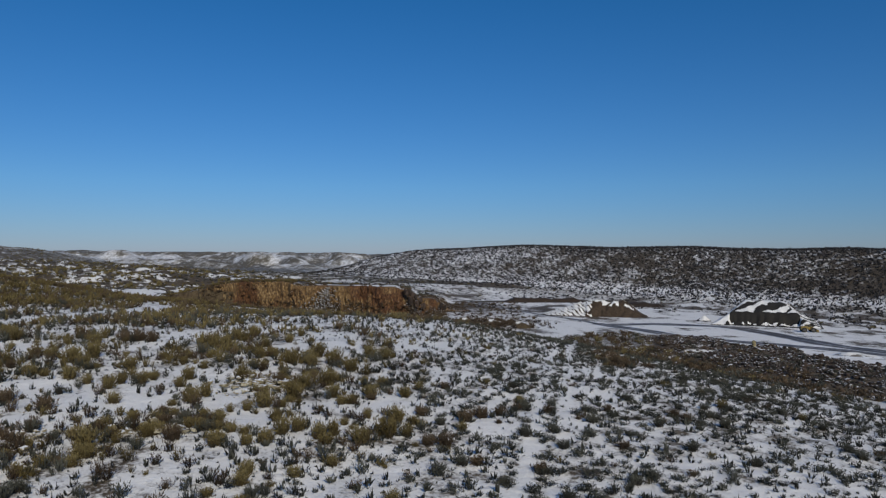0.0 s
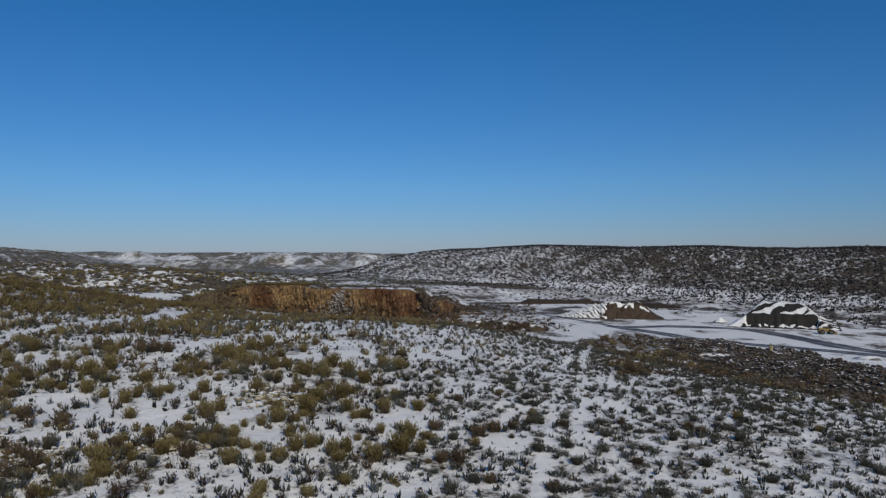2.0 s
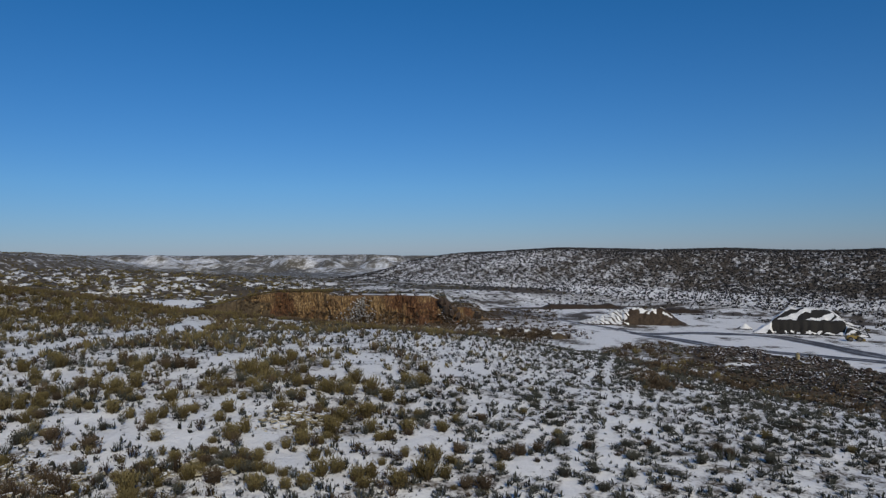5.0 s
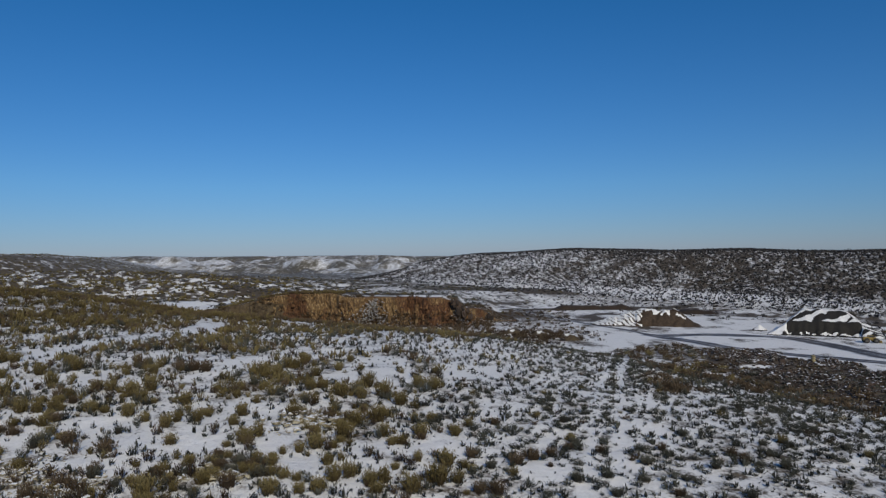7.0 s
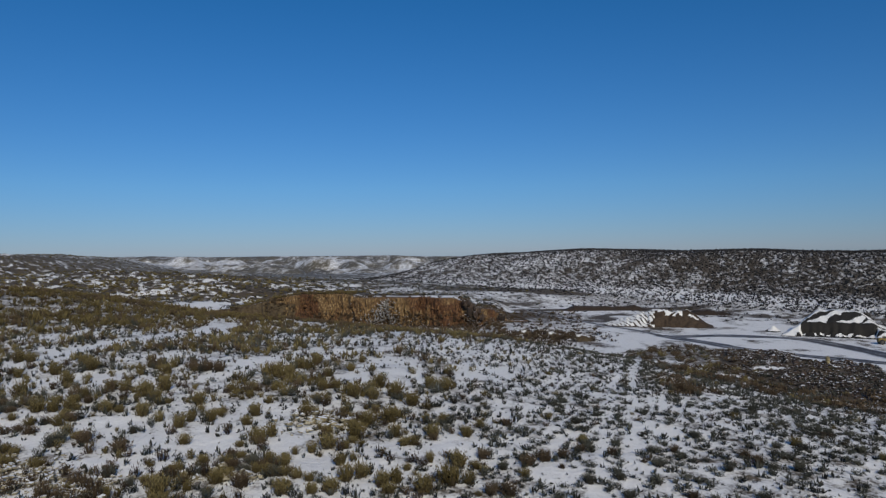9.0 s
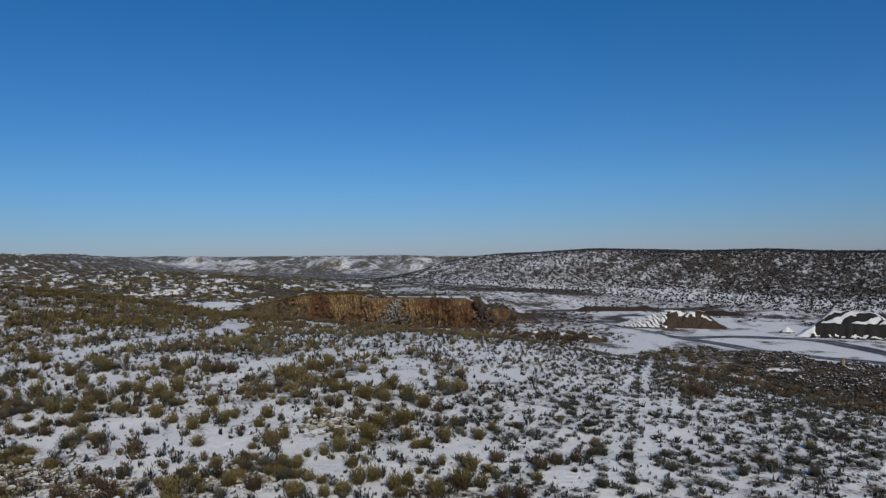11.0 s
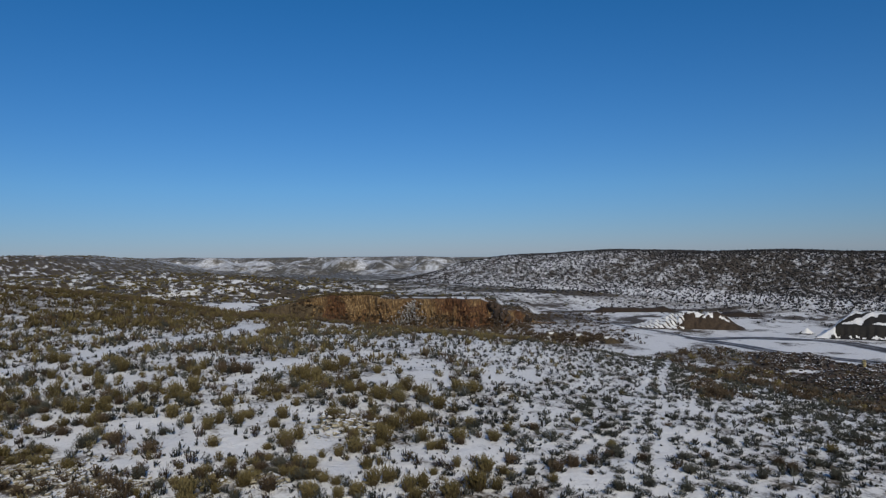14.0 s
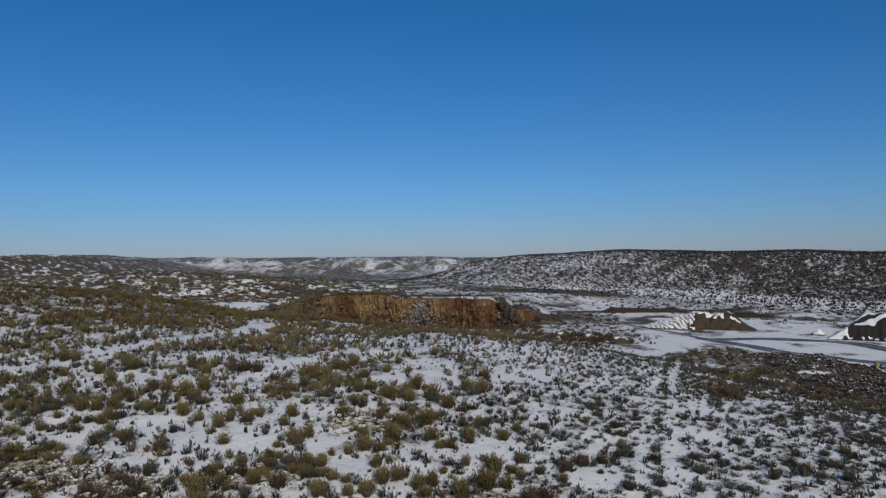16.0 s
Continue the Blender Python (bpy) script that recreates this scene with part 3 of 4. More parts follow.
FULL = [bush_arrays(rng, 1.0, 110, 11, 0.047, 0.42) for _ in range(6)]
SMALL = [both(bush_arrays(rng, 1.0, 34, 5, 0.075, 0.5)) for _ in range(8)]
MID = [both(bush_arrays(rng, 1.0, 14, 4, 0.14, 0.6)) for _ in range(8)]
SPECK = [both(bush_arrays(rng, 0.9, 5, 3, 0.34, 0.85)) for _ in range(8)]
TINY = [both(bush_arrays(rng, 0.9, 7, 3, 0.3, 0.85)) for _ in range(8)]


def shrub_thing(i, mat, label):
    """One shrub with its stems and its foliage, to be copied."""
    stem, leaf = FULL[i]
    ob = tagged(new("rabbitbrush" if mat != M_SAGE else "sagebrush"), label, "shrub", "shrubs of the near slope")
    part("woody_base", mesh_from("woody_base", stem, np.arange(len(stem)).reshape(-1, 3), [M_TWIG]), ob)
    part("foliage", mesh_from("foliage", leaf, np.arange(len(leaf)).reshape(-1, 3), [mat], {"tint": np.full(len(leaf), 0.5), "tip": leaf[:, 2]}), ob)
    return ob


M_TWIG = plant_material("grey_twigs", (0.04, 0.03, 0.02), (0.09, 0.07, 0.05), (0.16, 0.13, 0.1))

# shrubs that stand out: x, y, width
SHRUBS_LEFT = ((-45.5, 64.5, 2.4), (-39.9, 58.7, 1.8), (-38.5, 58.8, 1.9), (-37.4, 59.3, 1.5), (-35.4, 54.7, 1.7), (-33.6, 53.0, 1.3), (-23.3, 51.2, 1.4),
               (-33.9, 59.1, 1.7), (-30.1, 58.1, 2.0), (-32.3, 66.7, 2.2), (-35.5, 74.0, 2.0), (-33.0, 64.2, 2.2), (-35.8, 65.9, 1.8), (-37.2, 65.8, 1.7),
               (-27.9, 56.6, 1.4), (-25.3, 54.7, 1.5), (-25.1, 56.3, 1.3), (-23.6, 56.7, 1.5), (-23.4, 58.6, 1.1), (-26.9, 62.1, 1.9), (-47.3, 77.9, 2.1),
               (-47.4, 72.9, 2.1), (-43.0, 67.9, 2.2), (-44.5, 74.7, 2.2), (-38.5, 63.3, 1.5), (-56.9, 80.6, 2.4), (-54.8, 79.6, 2.2), (-31.2, 62.6, 1.8))
SHRUBS_MID = ((-26.0, 67.1, 1.2), (-23.6, 67.6, 1.0), (-20.4, 56.2, 1.4), (-18.0, 52.2, 2.0), (-17.5, 53.7, 1.5), (-20.6, 59.0, 1.6), (-20.6, 62.7, 1.3),
              (-16.3, 59.3, 1.8), (-17.0, 67.8, 1.7), (-23.4, 74.0, 2.1), (-21.8, 72.9, 2.2), (-22.4, 79.0, 2.2), (-21.1, 81.7, 2.2), (-16.3, 77.8, 1.6),
              (-18.2, 74.9, 1.9), (-16.3, 84.4, 1.4), (-15.9, 68.9, 1.7), (-13.6, 66.1, 2.2), (-12.5, 68.9, 1.7), (-11.9, 70.6, 2.1), (-9.8, 67.4, 2.2),
              (-7.8, 64.1, 2.1), (-6.9, 71.8, 2.0), (-5.4, 71.1, 2.1), (-10.7, 57.6, 2.2), (-9.0, 58.6, 2.2), (-8.0, 54.8, 1.9), (-10.9, 53.9, 2.2),
              (-12.5, 51.5, 2.0), (-13.5, 50.6, 1.1), (-14.6, 50.1, 0.9), (-11.6, 65.6, 1.8))
SHRUBS_NEAR = ((-6.0, 59.1, 1.2), (-4.6, 59.4, 1.4), (-5.1, 55.0, 1.8), (-2.5, 55.6, 1.4), (-9.9, 45.4, 1.7), (-10.9, 48.1, 1.2), (-9.0, 46.2, 1.6),
               (-10.5, 43.7, 1.6), (-13.5, 43.2, 1.6), (-11.6, 43.3, 1.2), (-16.2, 46.3, 1.0), (-17.9, 44.6, 1.6), (-7.4, 44.8, 1.4), (-6.6, 45.4, 1.4),
               (-4.7, 44.1, 1.9), (-3.2, 45.5, 2.1), (-2.8, 48.9, 1.8), (-6.4, 52.7, 1.3), (-4.8, 49.4, 1.0), (-20.9, 42.0, 1.8), (-21.3, 45.5, 1.3),
               (-6.2, 47.7, 0.9), (-1.9, 46.2, 1.4))
SHRUBS_GREY = ((-28.5, 53.6, 1.2), (-33.3, 50.5, 1.5), (-25.7, 45.0, 1.5), (-23.4, 43.4, 1.0), (0.3, 49.3, 1.2), (23.5, 72.5, 1.2), (25.6, 73.8, 1.5), (22.1, 54.1, 1.4))
SHRUBS_RUST = ((-31.2, 51.3, 1.8), (-27.2, 49.2, 2.0), (-31.6, 75.2, 2.2), (-30.0, 74.6, 2.0), (-33.2, 75.6, 2.0), (-16.3, 43.9, 1.8), (-1.1, 51.2, 1.4),
               (2.1, 50.2, 1.6), (3.3, 51.3, 1.6), (4.7, 52.4, 1.4), (4.4, 49.8, 0.7), (0.6, 44.8, 1.7), (-0.5, 44.8, 1.4), (19.2, 54.3, 1.4), (21.5, 81.7, 2.1), (20.6, 82.9, 2.1))


def plant_shrubs(rows, mat, label, height_ratio, count, scale=True):
    """Single shrubs at x, y with their width, copied from a few kinds."""
    kinds = [shrub_thing(i, mat, label) for i in range(count)]
    for k, (x, y, w) in enumerate(rows):
        w = w * (0.66 - 0.04 * float(ss(58, 75, y))) if scale else w * 0.85
        h = min(1.5, w * height_ratio * rng.uniform(0.85, 1.2))
        m = pose(x, y, h1(x, y), 0, 0, rng.uniform(0, 360)) @ Matrix.Diagonal((w, w, h, 1))
        if k < len(kinds):
            kinds[k].matrix_basis = m
        else:
            src = kinds[k % len(kinds)]
            keep = src.matrix_basis.copy()
            src.matrix_basis = Matrix.Identity(4)
            copy_thing(src, m)
            src.matrix_basis = keep


def single_shrubs():
    plant_shrubs(SHRUBS_LEFT + SHRUBS_MID + SHRUBS_NEAR, M_OLIVE, "olive-brown rabbitbrush rising from thin snow", 0.82, 6)
    plant_shrubs(SHRUBS_GREY, M_SAGE, "grey-green sagebrush with sparse twigs in the snow", 0.7, 3)
    plant_shrubs(SHRUBS_RUST, M_RUST, "rusty brown brush with dry foliage in the snow", 0.66, 3)


def brush_fields():
    # the near knoll
    p = jitter_spots(-95, 66, 30, 156, 0.68, 0.006)
    x, y = p.T
    z = height(x, y)
    left = ss(10, -16, x - (y - 60) * 0.12)
    clump = vnoise(x, y, 6, 41, 3)
    track, _ = to_line(x, y, TRACK)
    chance = 0.11 + 0.28 * (1 - left) + (0.26 * left + 0.15) * ss(-0.1, 0.5, clump) + 0.2 * ss(-18, -30, x) * ss(54, 62, y) 
    chance = chance * (1 - 0.42 * bell(x, y, -7, 88, 19, 19)) * (1 - 0.2 * bell(x, y, -12, 66, 15, 18)) * (1 - np.clip(0.8 * openness(x, y), 0, 1)) * (1 - 0.2 * ss(76, 105, y) * left) + 0.5 * ss(0.6, 0.25, track)
    chance = np.maximum(chance, 0.46 * belt(x, y)) * (1 - 0.5 * rubble(x, y))
    chance = chance * (1 - on_floor(x, y)) * (1 - 0.3 * bell(x, y, -15, 57, 2.6, 1.8)) * (1 - 0.45 * bell(x, y, -35.5, 45.3, 4.5, 2.8)) + 0.16 * bell(x, y, -27.5, 45, 4.5, 3) + 0.4 * bell(x, y, -26, 41, 3, 2.2) + 0.3 * bell(x, y, -14.2, 58, 3.2, 1.8) + 0.12 * bell(x, y, -35, 46, 6, 4) + 0.3 * bell(x, y, -21, 46.5, 3.5, 1.5) + 0.12 * bell(x, y, -28, 44, 4, 2.5)
    chance = chance * (1 + 1.5 * thicket(x, y))
    keep = rng.uniform(0, 1, len(p)) < chance
    p, x, y, left, clump, b = p[keep], x[keep], y[keep], left[keep], clump[keep], belt(x, y)[keep]
    n = len(p)
    w = (0.78 - 0.12 * left + 0.22 * ss(0.05, 0.6, clump) * left + 0.6 * b) * rng.uniform(0.55, 1.45, n)
    h = w * (0.38 + 0.48 * left) * rng.uniform(0.75, 1.2, n)
    spots = np.column_stack([p, w, h, np.clip(0.5 + 0.4 * vnoise(x, y, 3, 77, 2) + rng.uniform(-0.3, 0.3, n), 0, 1)])
    pick = rng.uniform(0, 1, n)
    rust = pick < 0.05 + 0.18 * left + (0.75 - 0.15 * ss(98, 112, y)) * b + 0.35 * bell(x, y, -27.5, 45, 4.5, 3) + 0.3 * bell(x, y, -33, 45, 7, 4) + 0.5 * bell(x, y, -26, 41, 3.5, 2.5) + 0.4 * bell(x, y, -14.2, 58, 3.2, 1.8) + 0.4 * bell(x, y, -21, 46.5, 3.5, 1.5)
    olive = ~rust & (rng.uniform(0, 1, n) < 0.02 + 0.58 * left + (0.15 + 0.25 * ss(98, 112, y)) * b)
    near = y < 80
    for sel, mat, name, label in ((rust, M_RUST, "rusty_brush", "low rusty brown scrub in a belt below the slope"),
                                  (olive, M_OLIVE, "olive_brush", "olive-brown rabbitbrush growing through thin snow"),
                                  (~rust & ~olive, M_SAGE, "sage_brush", "low grey-green sagebrush dotted over the snow")):
        close = np.flatnonzero(sel & (y < 62))
        close = close[np.argsort(-w[close])][:{"rusty_brush": 45, "olive_brush": 120, "sage_brush": 60}[name]]
        plant_shrubs(spots[close, :3], mat, label.replace("low ", "low single "), 0.6 if mat == M_OLIVE else 0.5, 3, False)
        rest = sel & near
        rest[close] = False
        scatter(name, spots[rest], SMALL, mat, label)
        scatter(name, spots[sel & ~near], MID, mat, label)
    # sprigs and grass tufts through the snow
    p = jitter_spots(-80, 62, 30, 118, 0.72, 0.006)
    x, y = p.T
    keep = rng.uniform(0, 1, len(p)) < (0.7 + 0.05 * ss(-10, 5, x) + 0.45 * vnoise(x, y, 4, 43, 2)) * (1 - on_floor(x, y)) * (1 - 0.5 * openness(x, y))
    p = p[keep]
    n = len(p)
    w = 0.18 + 0.55 * rng.uniform(0, 1, n) ** 2
    scatter("dry_tufts", np.column_stack([p, w, w * rng.uniform(0.5, 1.0, n), rng.uniform(0, 1, n)]), TINY, M_SAGE, "small dry tufts poking through the snow")
    # the olive band on the rise to the left, and along the crest before the quarry
    p = jitter_spots(-175, 10, 92, 205, 1.35, 0.003)
    x, y = p.T
    z = height(x, y)
    band = ss(-40, -66, x + 0.35 * (y - 150)) * ss(108, 126, y) * ss(205, 185, y)
    crest = ss(14, 6, np.abs(y - 128 + 0.1 * x)) * ss(-48, -38, x) * ss(0, -8, x)
    chance = np.maximum(0.8 * band * (0.55 + 0.7 * ss(-0.5, 0.4, vnoise(x, y, 14, 61, 2))), 0.07 * crest)
    keep = (rng.uniform(0, 1, len(p)) < chance * (1 - np.clip(openness(x, y), 0, 1))) & (z > 1.5)
    p = p[keep]
    n = len(p)
    w = rng.uniform(0.9, 2.0, n)
    spots = np.column_stack([p, w, w * rng.uniform(0.45, 0.65, n), rng.uniform(0, 0.55, n)])
    sel = rng.uniform(0, 1, n) < 0.72
    scatter("olive_brush", spots[sel], MID, M_OLIVE, "dense olive brush covering the rise")
    scatter("dark_brush", spots[~sel], MID, M_RUST, "brown brush among olive brush on the rise")
    # along the foot and the upper edge of the quarry face
    n = 420
    x = rng.uniform(-80, -43, n)
    p = np.stack([x, cliff_y(x) + rng.uniform(0.8, 8, n) ** 1.1], -1)
    w = rng.uniform(0.6, 1.5, n)
    scatter("cap_brush", np.column_stack([p, w, w * rng.uniform(0.4, 0.6, n), rng.uniform(0, 0.7, n)]), MID, M_OLIVE, "olive-brown brush capping the quarry face")
    n = 850
    x = rng.uniform(-72, 2, n)
    y = cliff_y(x) + np.where(rng.uniform(0, 1, n) < 0.26, rng.uniform(0.6, 4.5, n), rng.uniform(-30, -3.2, n))
    top_ok = (y < cliff_y(x)) | (x < -37) | (rng.uniform(0, 1, n) < 0.12)
    p = np.stack([x, y], -1)[top_ok]
    n = len(p)
    w = rng.uniform(0.7, 1.8, n)
    scatter("edge_brush", np.column_stack([p, w, w * rng.uniform(0.4, 0.6, n), rng.uniform(0, 0.7, n)]), MID, M_RUST, "brown brush along the quarry face")
    # behind the crest, down towards the quarry
    p = jitter_spots(-64, 4, 144, 184, 1.15)
    p = p[rng.uniform(0, 1, len(p)) < 0.12 + 0.3 * ss(-0.2, 0.4, vnoise(p[:, 0], p[:, 1], 6, 75, 2))]
    n = len(p)
    w = rng.uniform(0.7, 1.7, n)
    spots = np.column_stack([p, w, w * rng.uniform(0.4, 0.6, n), rng.uniform(0, 0.8, n)])
    sel = rng.uniform(0, 1, n) < 0.5
    scatter("crest_brush", spots[sel], MID, M_OLIVE, "olive brush behind the crest of the slope")
    scatter("crest_brush", spots[~sel], MID, M_RUST, "brown brush behind the crest of the slope")
    # over the spoil at the corner of the pit
    p = np.stack([rng.normal(11, 6, 210), rng.normal(168, 6, 210)], -1)
    w = rng.uniform(0.6, 1.7, 210)
    scatter("corner_brush", np.column_stack([p, w, w * rng.uniform(0.4, 0.7, 210), rng.uniform(0, 1, 210)]), MID, M_RUST, "brown brush over the spoil at the pit's corner", height(p[:, 0], p[:, 1]) + 0.2)
    p = np.stack([np.append(rng.uniform(0, 25, 320), rng.uniform(-12, 6, 100)), np.append(rng.uniform(172, 240, 320), rng.uniform(209, 222, 100))], -1)
    w = rng.uniform(0.5, 1.6, 420)
    scatter("corner_brush", np.column_stack([p, w, w * rng.uniform(0.3, 0.5, 420), rng.uniform(0, 1, 420)]), TINY, M_RUST, "low brown scrub beside the pit floor")
    # on the earth bank at the quarry's end
    n = 420
    x, t = rng.uniform(-83, -54, n), rng.uniform(0.15, 1, n)
    y = cliff_y(x) - 1.6 + 2.6 * t - 2.0 * ss(-58, -66, x) * (1 - t)
    w = rng.uniform(0.5, 1.5, n) * np.where(x > -60, 0.6, 1)
    spots = np.column_stack([x, y, w, w * rng.uniform(0.4, 0.6, n), rng.uniform(0, 0.8, n)])
    n = 760
    fx, t = rng.uniform(-66, 0, n), 0.02 + 0.46 * rng.uniform(0, 1, n) ** 1.6
    fy = cliff_y(fx) - 1.9 + 2.6 * t
    fw = rng.uniform(0.4, 1.3, n)
    scatter("foot_brush", np.column_stack([fx, fy, fw, fw * rng.uniform(0.4, 0.6, n), rng.uniform(0, 0.8, n)]), MID, M_RUST, "brown brush growing up the foot of the face",
            -2.5 + (np.maximum(cliff_top(fx), -0.4) + 2.4) * t)
    x, t = spots[:, 0], (spots[:, 1] - cliff_y(spots[:, 0]) + 1.6 + 2.0 * ss(-58, -66, spots[:, 0])) / (2.6 + 2.0 * ss(-58, -66, spots[:, 0]))
    scatter("bank_brush", spots, MID, M_RUST, "brown brush on an earth bank", -2.5 + (np.maximum(cliff_top(x), -0.4) + 2.4) * t)
    # behind the quarry and across the valley
    p = jitter_spots(-330, 210, 160, 560, 1.8, 0.002)
    x, y = p.T
    s = (x - 50) * 0.778 + (y - 258) * 0.627
    z = height(x, y)
    patch = vnoise(x, y * 0.6, 12, 71, 4)
    chance = np.where(s > 6, 0, 0.20 + 0.26 * ss(-50, -80, x) + (0.36 + 0.12 * ss(-60, -90, x)) * ss(-0.2, 0.45, 0.5 * patch + 0.9 * vnoise(x, y, 4, 72, 2))) * (1 - on_floor(x, y))
    chance = chance * (1 - 0.6 * ss(1, 8, x) * ss(26, 18, x)) + 0.22 * ss(24, 8, np.abs(s + 5)) * ss(-30, 10, x) + 0.5 * ss(20, 8, np.abs(y + 0.35 * x - 312)) * (s < 22)
    snowy = bell(x, y, -93, 220, 13, 8, 10) + ss(4, 2, to_line(x, y, ((-96, 222), (-87, 238), (-74, 251), (-60, 256)))[0]) + ss(14, 9, y - cliff_y(x)) * ss(-39, -33, x) * ss(6, 0, x) + 0.8 * bell(x, y, -70, 246, 22, 5)
    chance = (chance + 0.8 * bell(x, y, -58, 230, 26, 12) + 0.7 * bell(x, y, -86, 261, 14, 9)) * (1 - 0.95 * np.clip(snowy * 1.4, 0, 1))
    keep = (rng.uniform(0, 1, len(p)) < chance) & ((y > cliff_y(x) + 3) | ((x < -84) & (y > 200)) | (x > 4))
    p = p[keep]
    n = len(p)
    w = rng.uniform(0.6, 1.9, n)
    tint = rng.uniform(0, 1, n)
    sel = rng.uniform(0, 1, n) < np.where(p[:, 0] > 0, 0.1, 0.2 + 0.5 * bell(p[:, 0], p[:, 1], -58, 230, 26, 12))
    spots = np.column_stack([p, w, w * rng.uniform(0.3, 0.45, n), tint])
    scatter("plain_brush", spots[sel], TINY, M_OLIVE, "olive brush scattered over the snowy plain")
    west = (p[:, 0] < 0) & (rng.uniform(0, 1, n) < 0.6)
    scatter("plain_brush", spots[~sel & west], TINY, M_SAGE, "grey brush scattered over the snowy plain")
    scatter("plain_brush", spots[~sel & ~west], TINY, M_DARK, "dark brush scattered over the snowy plain")
    p = jitter_spots(-480, -70, 225, 620, 2.3, 0.0035)
    x, y = p.T
    p = p[rng.uniform(0, 1, len(p)) < (0.42 + 0.5 * vnoise(x, y, 8, 65, 2)) * ss(-0.22, -0.34, x / y) * ss(225, 245, y)]
    n = len(p)
    w = rng.uniform(1.2, 2.6, n)
    scatter("ridge_brush", np.column_stack([p, w, w * rng.uniform(0.4, 0.6, n), rng.uniform(0, 0.8, n)]), SPECK, M_OLIVE, "olive-brown brush over the snowy western plain")
    p = jitter_spots(-640, -120, 400, 800, 3.0, 0.002)
    x, y = p.T
    keep = rng.uniform(0, 1, len(p)) < (0.30 + 0.35 * vnoise(x, y, 9, 68, 2) + 0.25 * ss(660, 720, y)) * ss(-0.36, -0.46, x / y)
    p = p[keep]
    n = len(p)
    w = rng.uniform(1.0, 2.8, n)
    scatter("ridge_brush", np.column_stack([p, w, w * rng.uniform(0.35, 0.5, n), rng.uniform(0, 0.8, n)]), TINY, M_OLIVE, "olive-brown brush over a snowy western ridge")
    p = jitter_spots(-160, 330, 170, 600, 1.0, 0.0011)
    x, y = p.T
    s = (x - 50) * 0.778 + (y - 258) * 0.627
    dense = vnoise(x, y, 20, 51, 3)
    g, _ = to_line(x, y, GULLY)
    chance = 0.74 - 0.2 * ss(30, -40, x) + 0.10 * dense + 0.3 * vnoise(x, y, 2.0, 52, 2) + 0.34 * ss(40, 110, x) - 0.34 * ss(34, 14, s)
    chance = chance * (1 - 0.55 * ss(4.5, 1.5, g + 2 * vnoise(x, y, 7, 94, 2)))
    keep = (s > 8) & (s < 118) & (hill_axes(x, y)[0] > -300) & (rng.uniform(0, 1, len(p)) < chance)
    p = p[keep]
    n = len(p)
    w = rng.uniform(0.5, 1.45, n)
    scatter("hillside_brush", np.column_stack([p, w, w * rng.uniform(0.4, 0.65, n), rng.uniform(0, 1, n)]), SPECK, M_DARK, "dark brush scattered over a snowy hillside")


# ---------------------------------------------------------------- stones
def stone_mesh(name, level, mat, seed, flat=0.8, rough=0.35, cut=0.72):
    bm = bmesh.new()
    bmesh.ops.create_icosphere(bm, subdivisions=level, radius=0.5)
    r = random.Random(seed)
    cuts = [Vector((r.gauss(0, 1), r.gauss(0, 1), r.gauss(0, 1))).normalized() for _ in range(7 if cut > 0.6 else 13)]
    for v in bm.verts:
        d = v.co.normalized()
        k = min([1.0] + [cut / max(0.01, d.dot(c)) for c in cuts if d.dot(c) > cut])
        v.co = v.co * k * (1 + rough * (noise.noise(d * 1.7 + Vector((seed * 3.1, 0, 0)))))
        v.co.z *= flat
    return data(name, bm, mat)


def stones_as_stuff(name, spots, mat, label, category, lift=0.12):
    """Many small stones in one mesh: x, y, z, size."""
    shapes = []
    for i in range(6):
        me = stone_mesh("tmp", 1, mat, 50 + i)
        shapes.append((np.array([v.co for v in me.vertices]), np.array([p.vertices[:] for p in me.polygons])))
        bpy.data.meshes.remove(me)
    vs, fs, at = [], [], 0
    for x, y, z, s in spots:
        v, f = shapes[rng.integers(6)]
        a = rng.uniform(0, 6.28)
        c, n = math.cos(a), math.sin(a)
        st = s * rng.uniform(0.7, 1.3, 3)
        q = v * st
        vs.append(np.stack([q[:, 0] * c - q[:, 1] * n + x, q[:, 0] * n + q[:, 1] * c + y, q[:, 2] + z + lift * s], -1))
        fs.append(f + at)
        at += len(v)
    return tagged(new(name, mesh_from(name, np.concatenate(vs), np.concatenate(fs), [mat])), label, category, kind="stuff")


def stone_things(name, shapes, rows, label, group, sink=0.25):
    for k, (x, y, s) in enumerate(rows):
        ob = new(name, shapes[k % len(shapes)])
        ob.matrix_basis = pose(x, y, h1(x, y) + s * (0.42 - sink), rng.uniform(-20, 20), rng.uniform(-20, 20), rng.uniform(0, 360)) @ Matrix.Diagonal(
            (s * rng.uniform(0.8, 1.3), s * rng.uniform(0.8, 1.2), s * rng.uniform(0.7, 1.1), 1))
        tagged(ob, label, "stone", group)


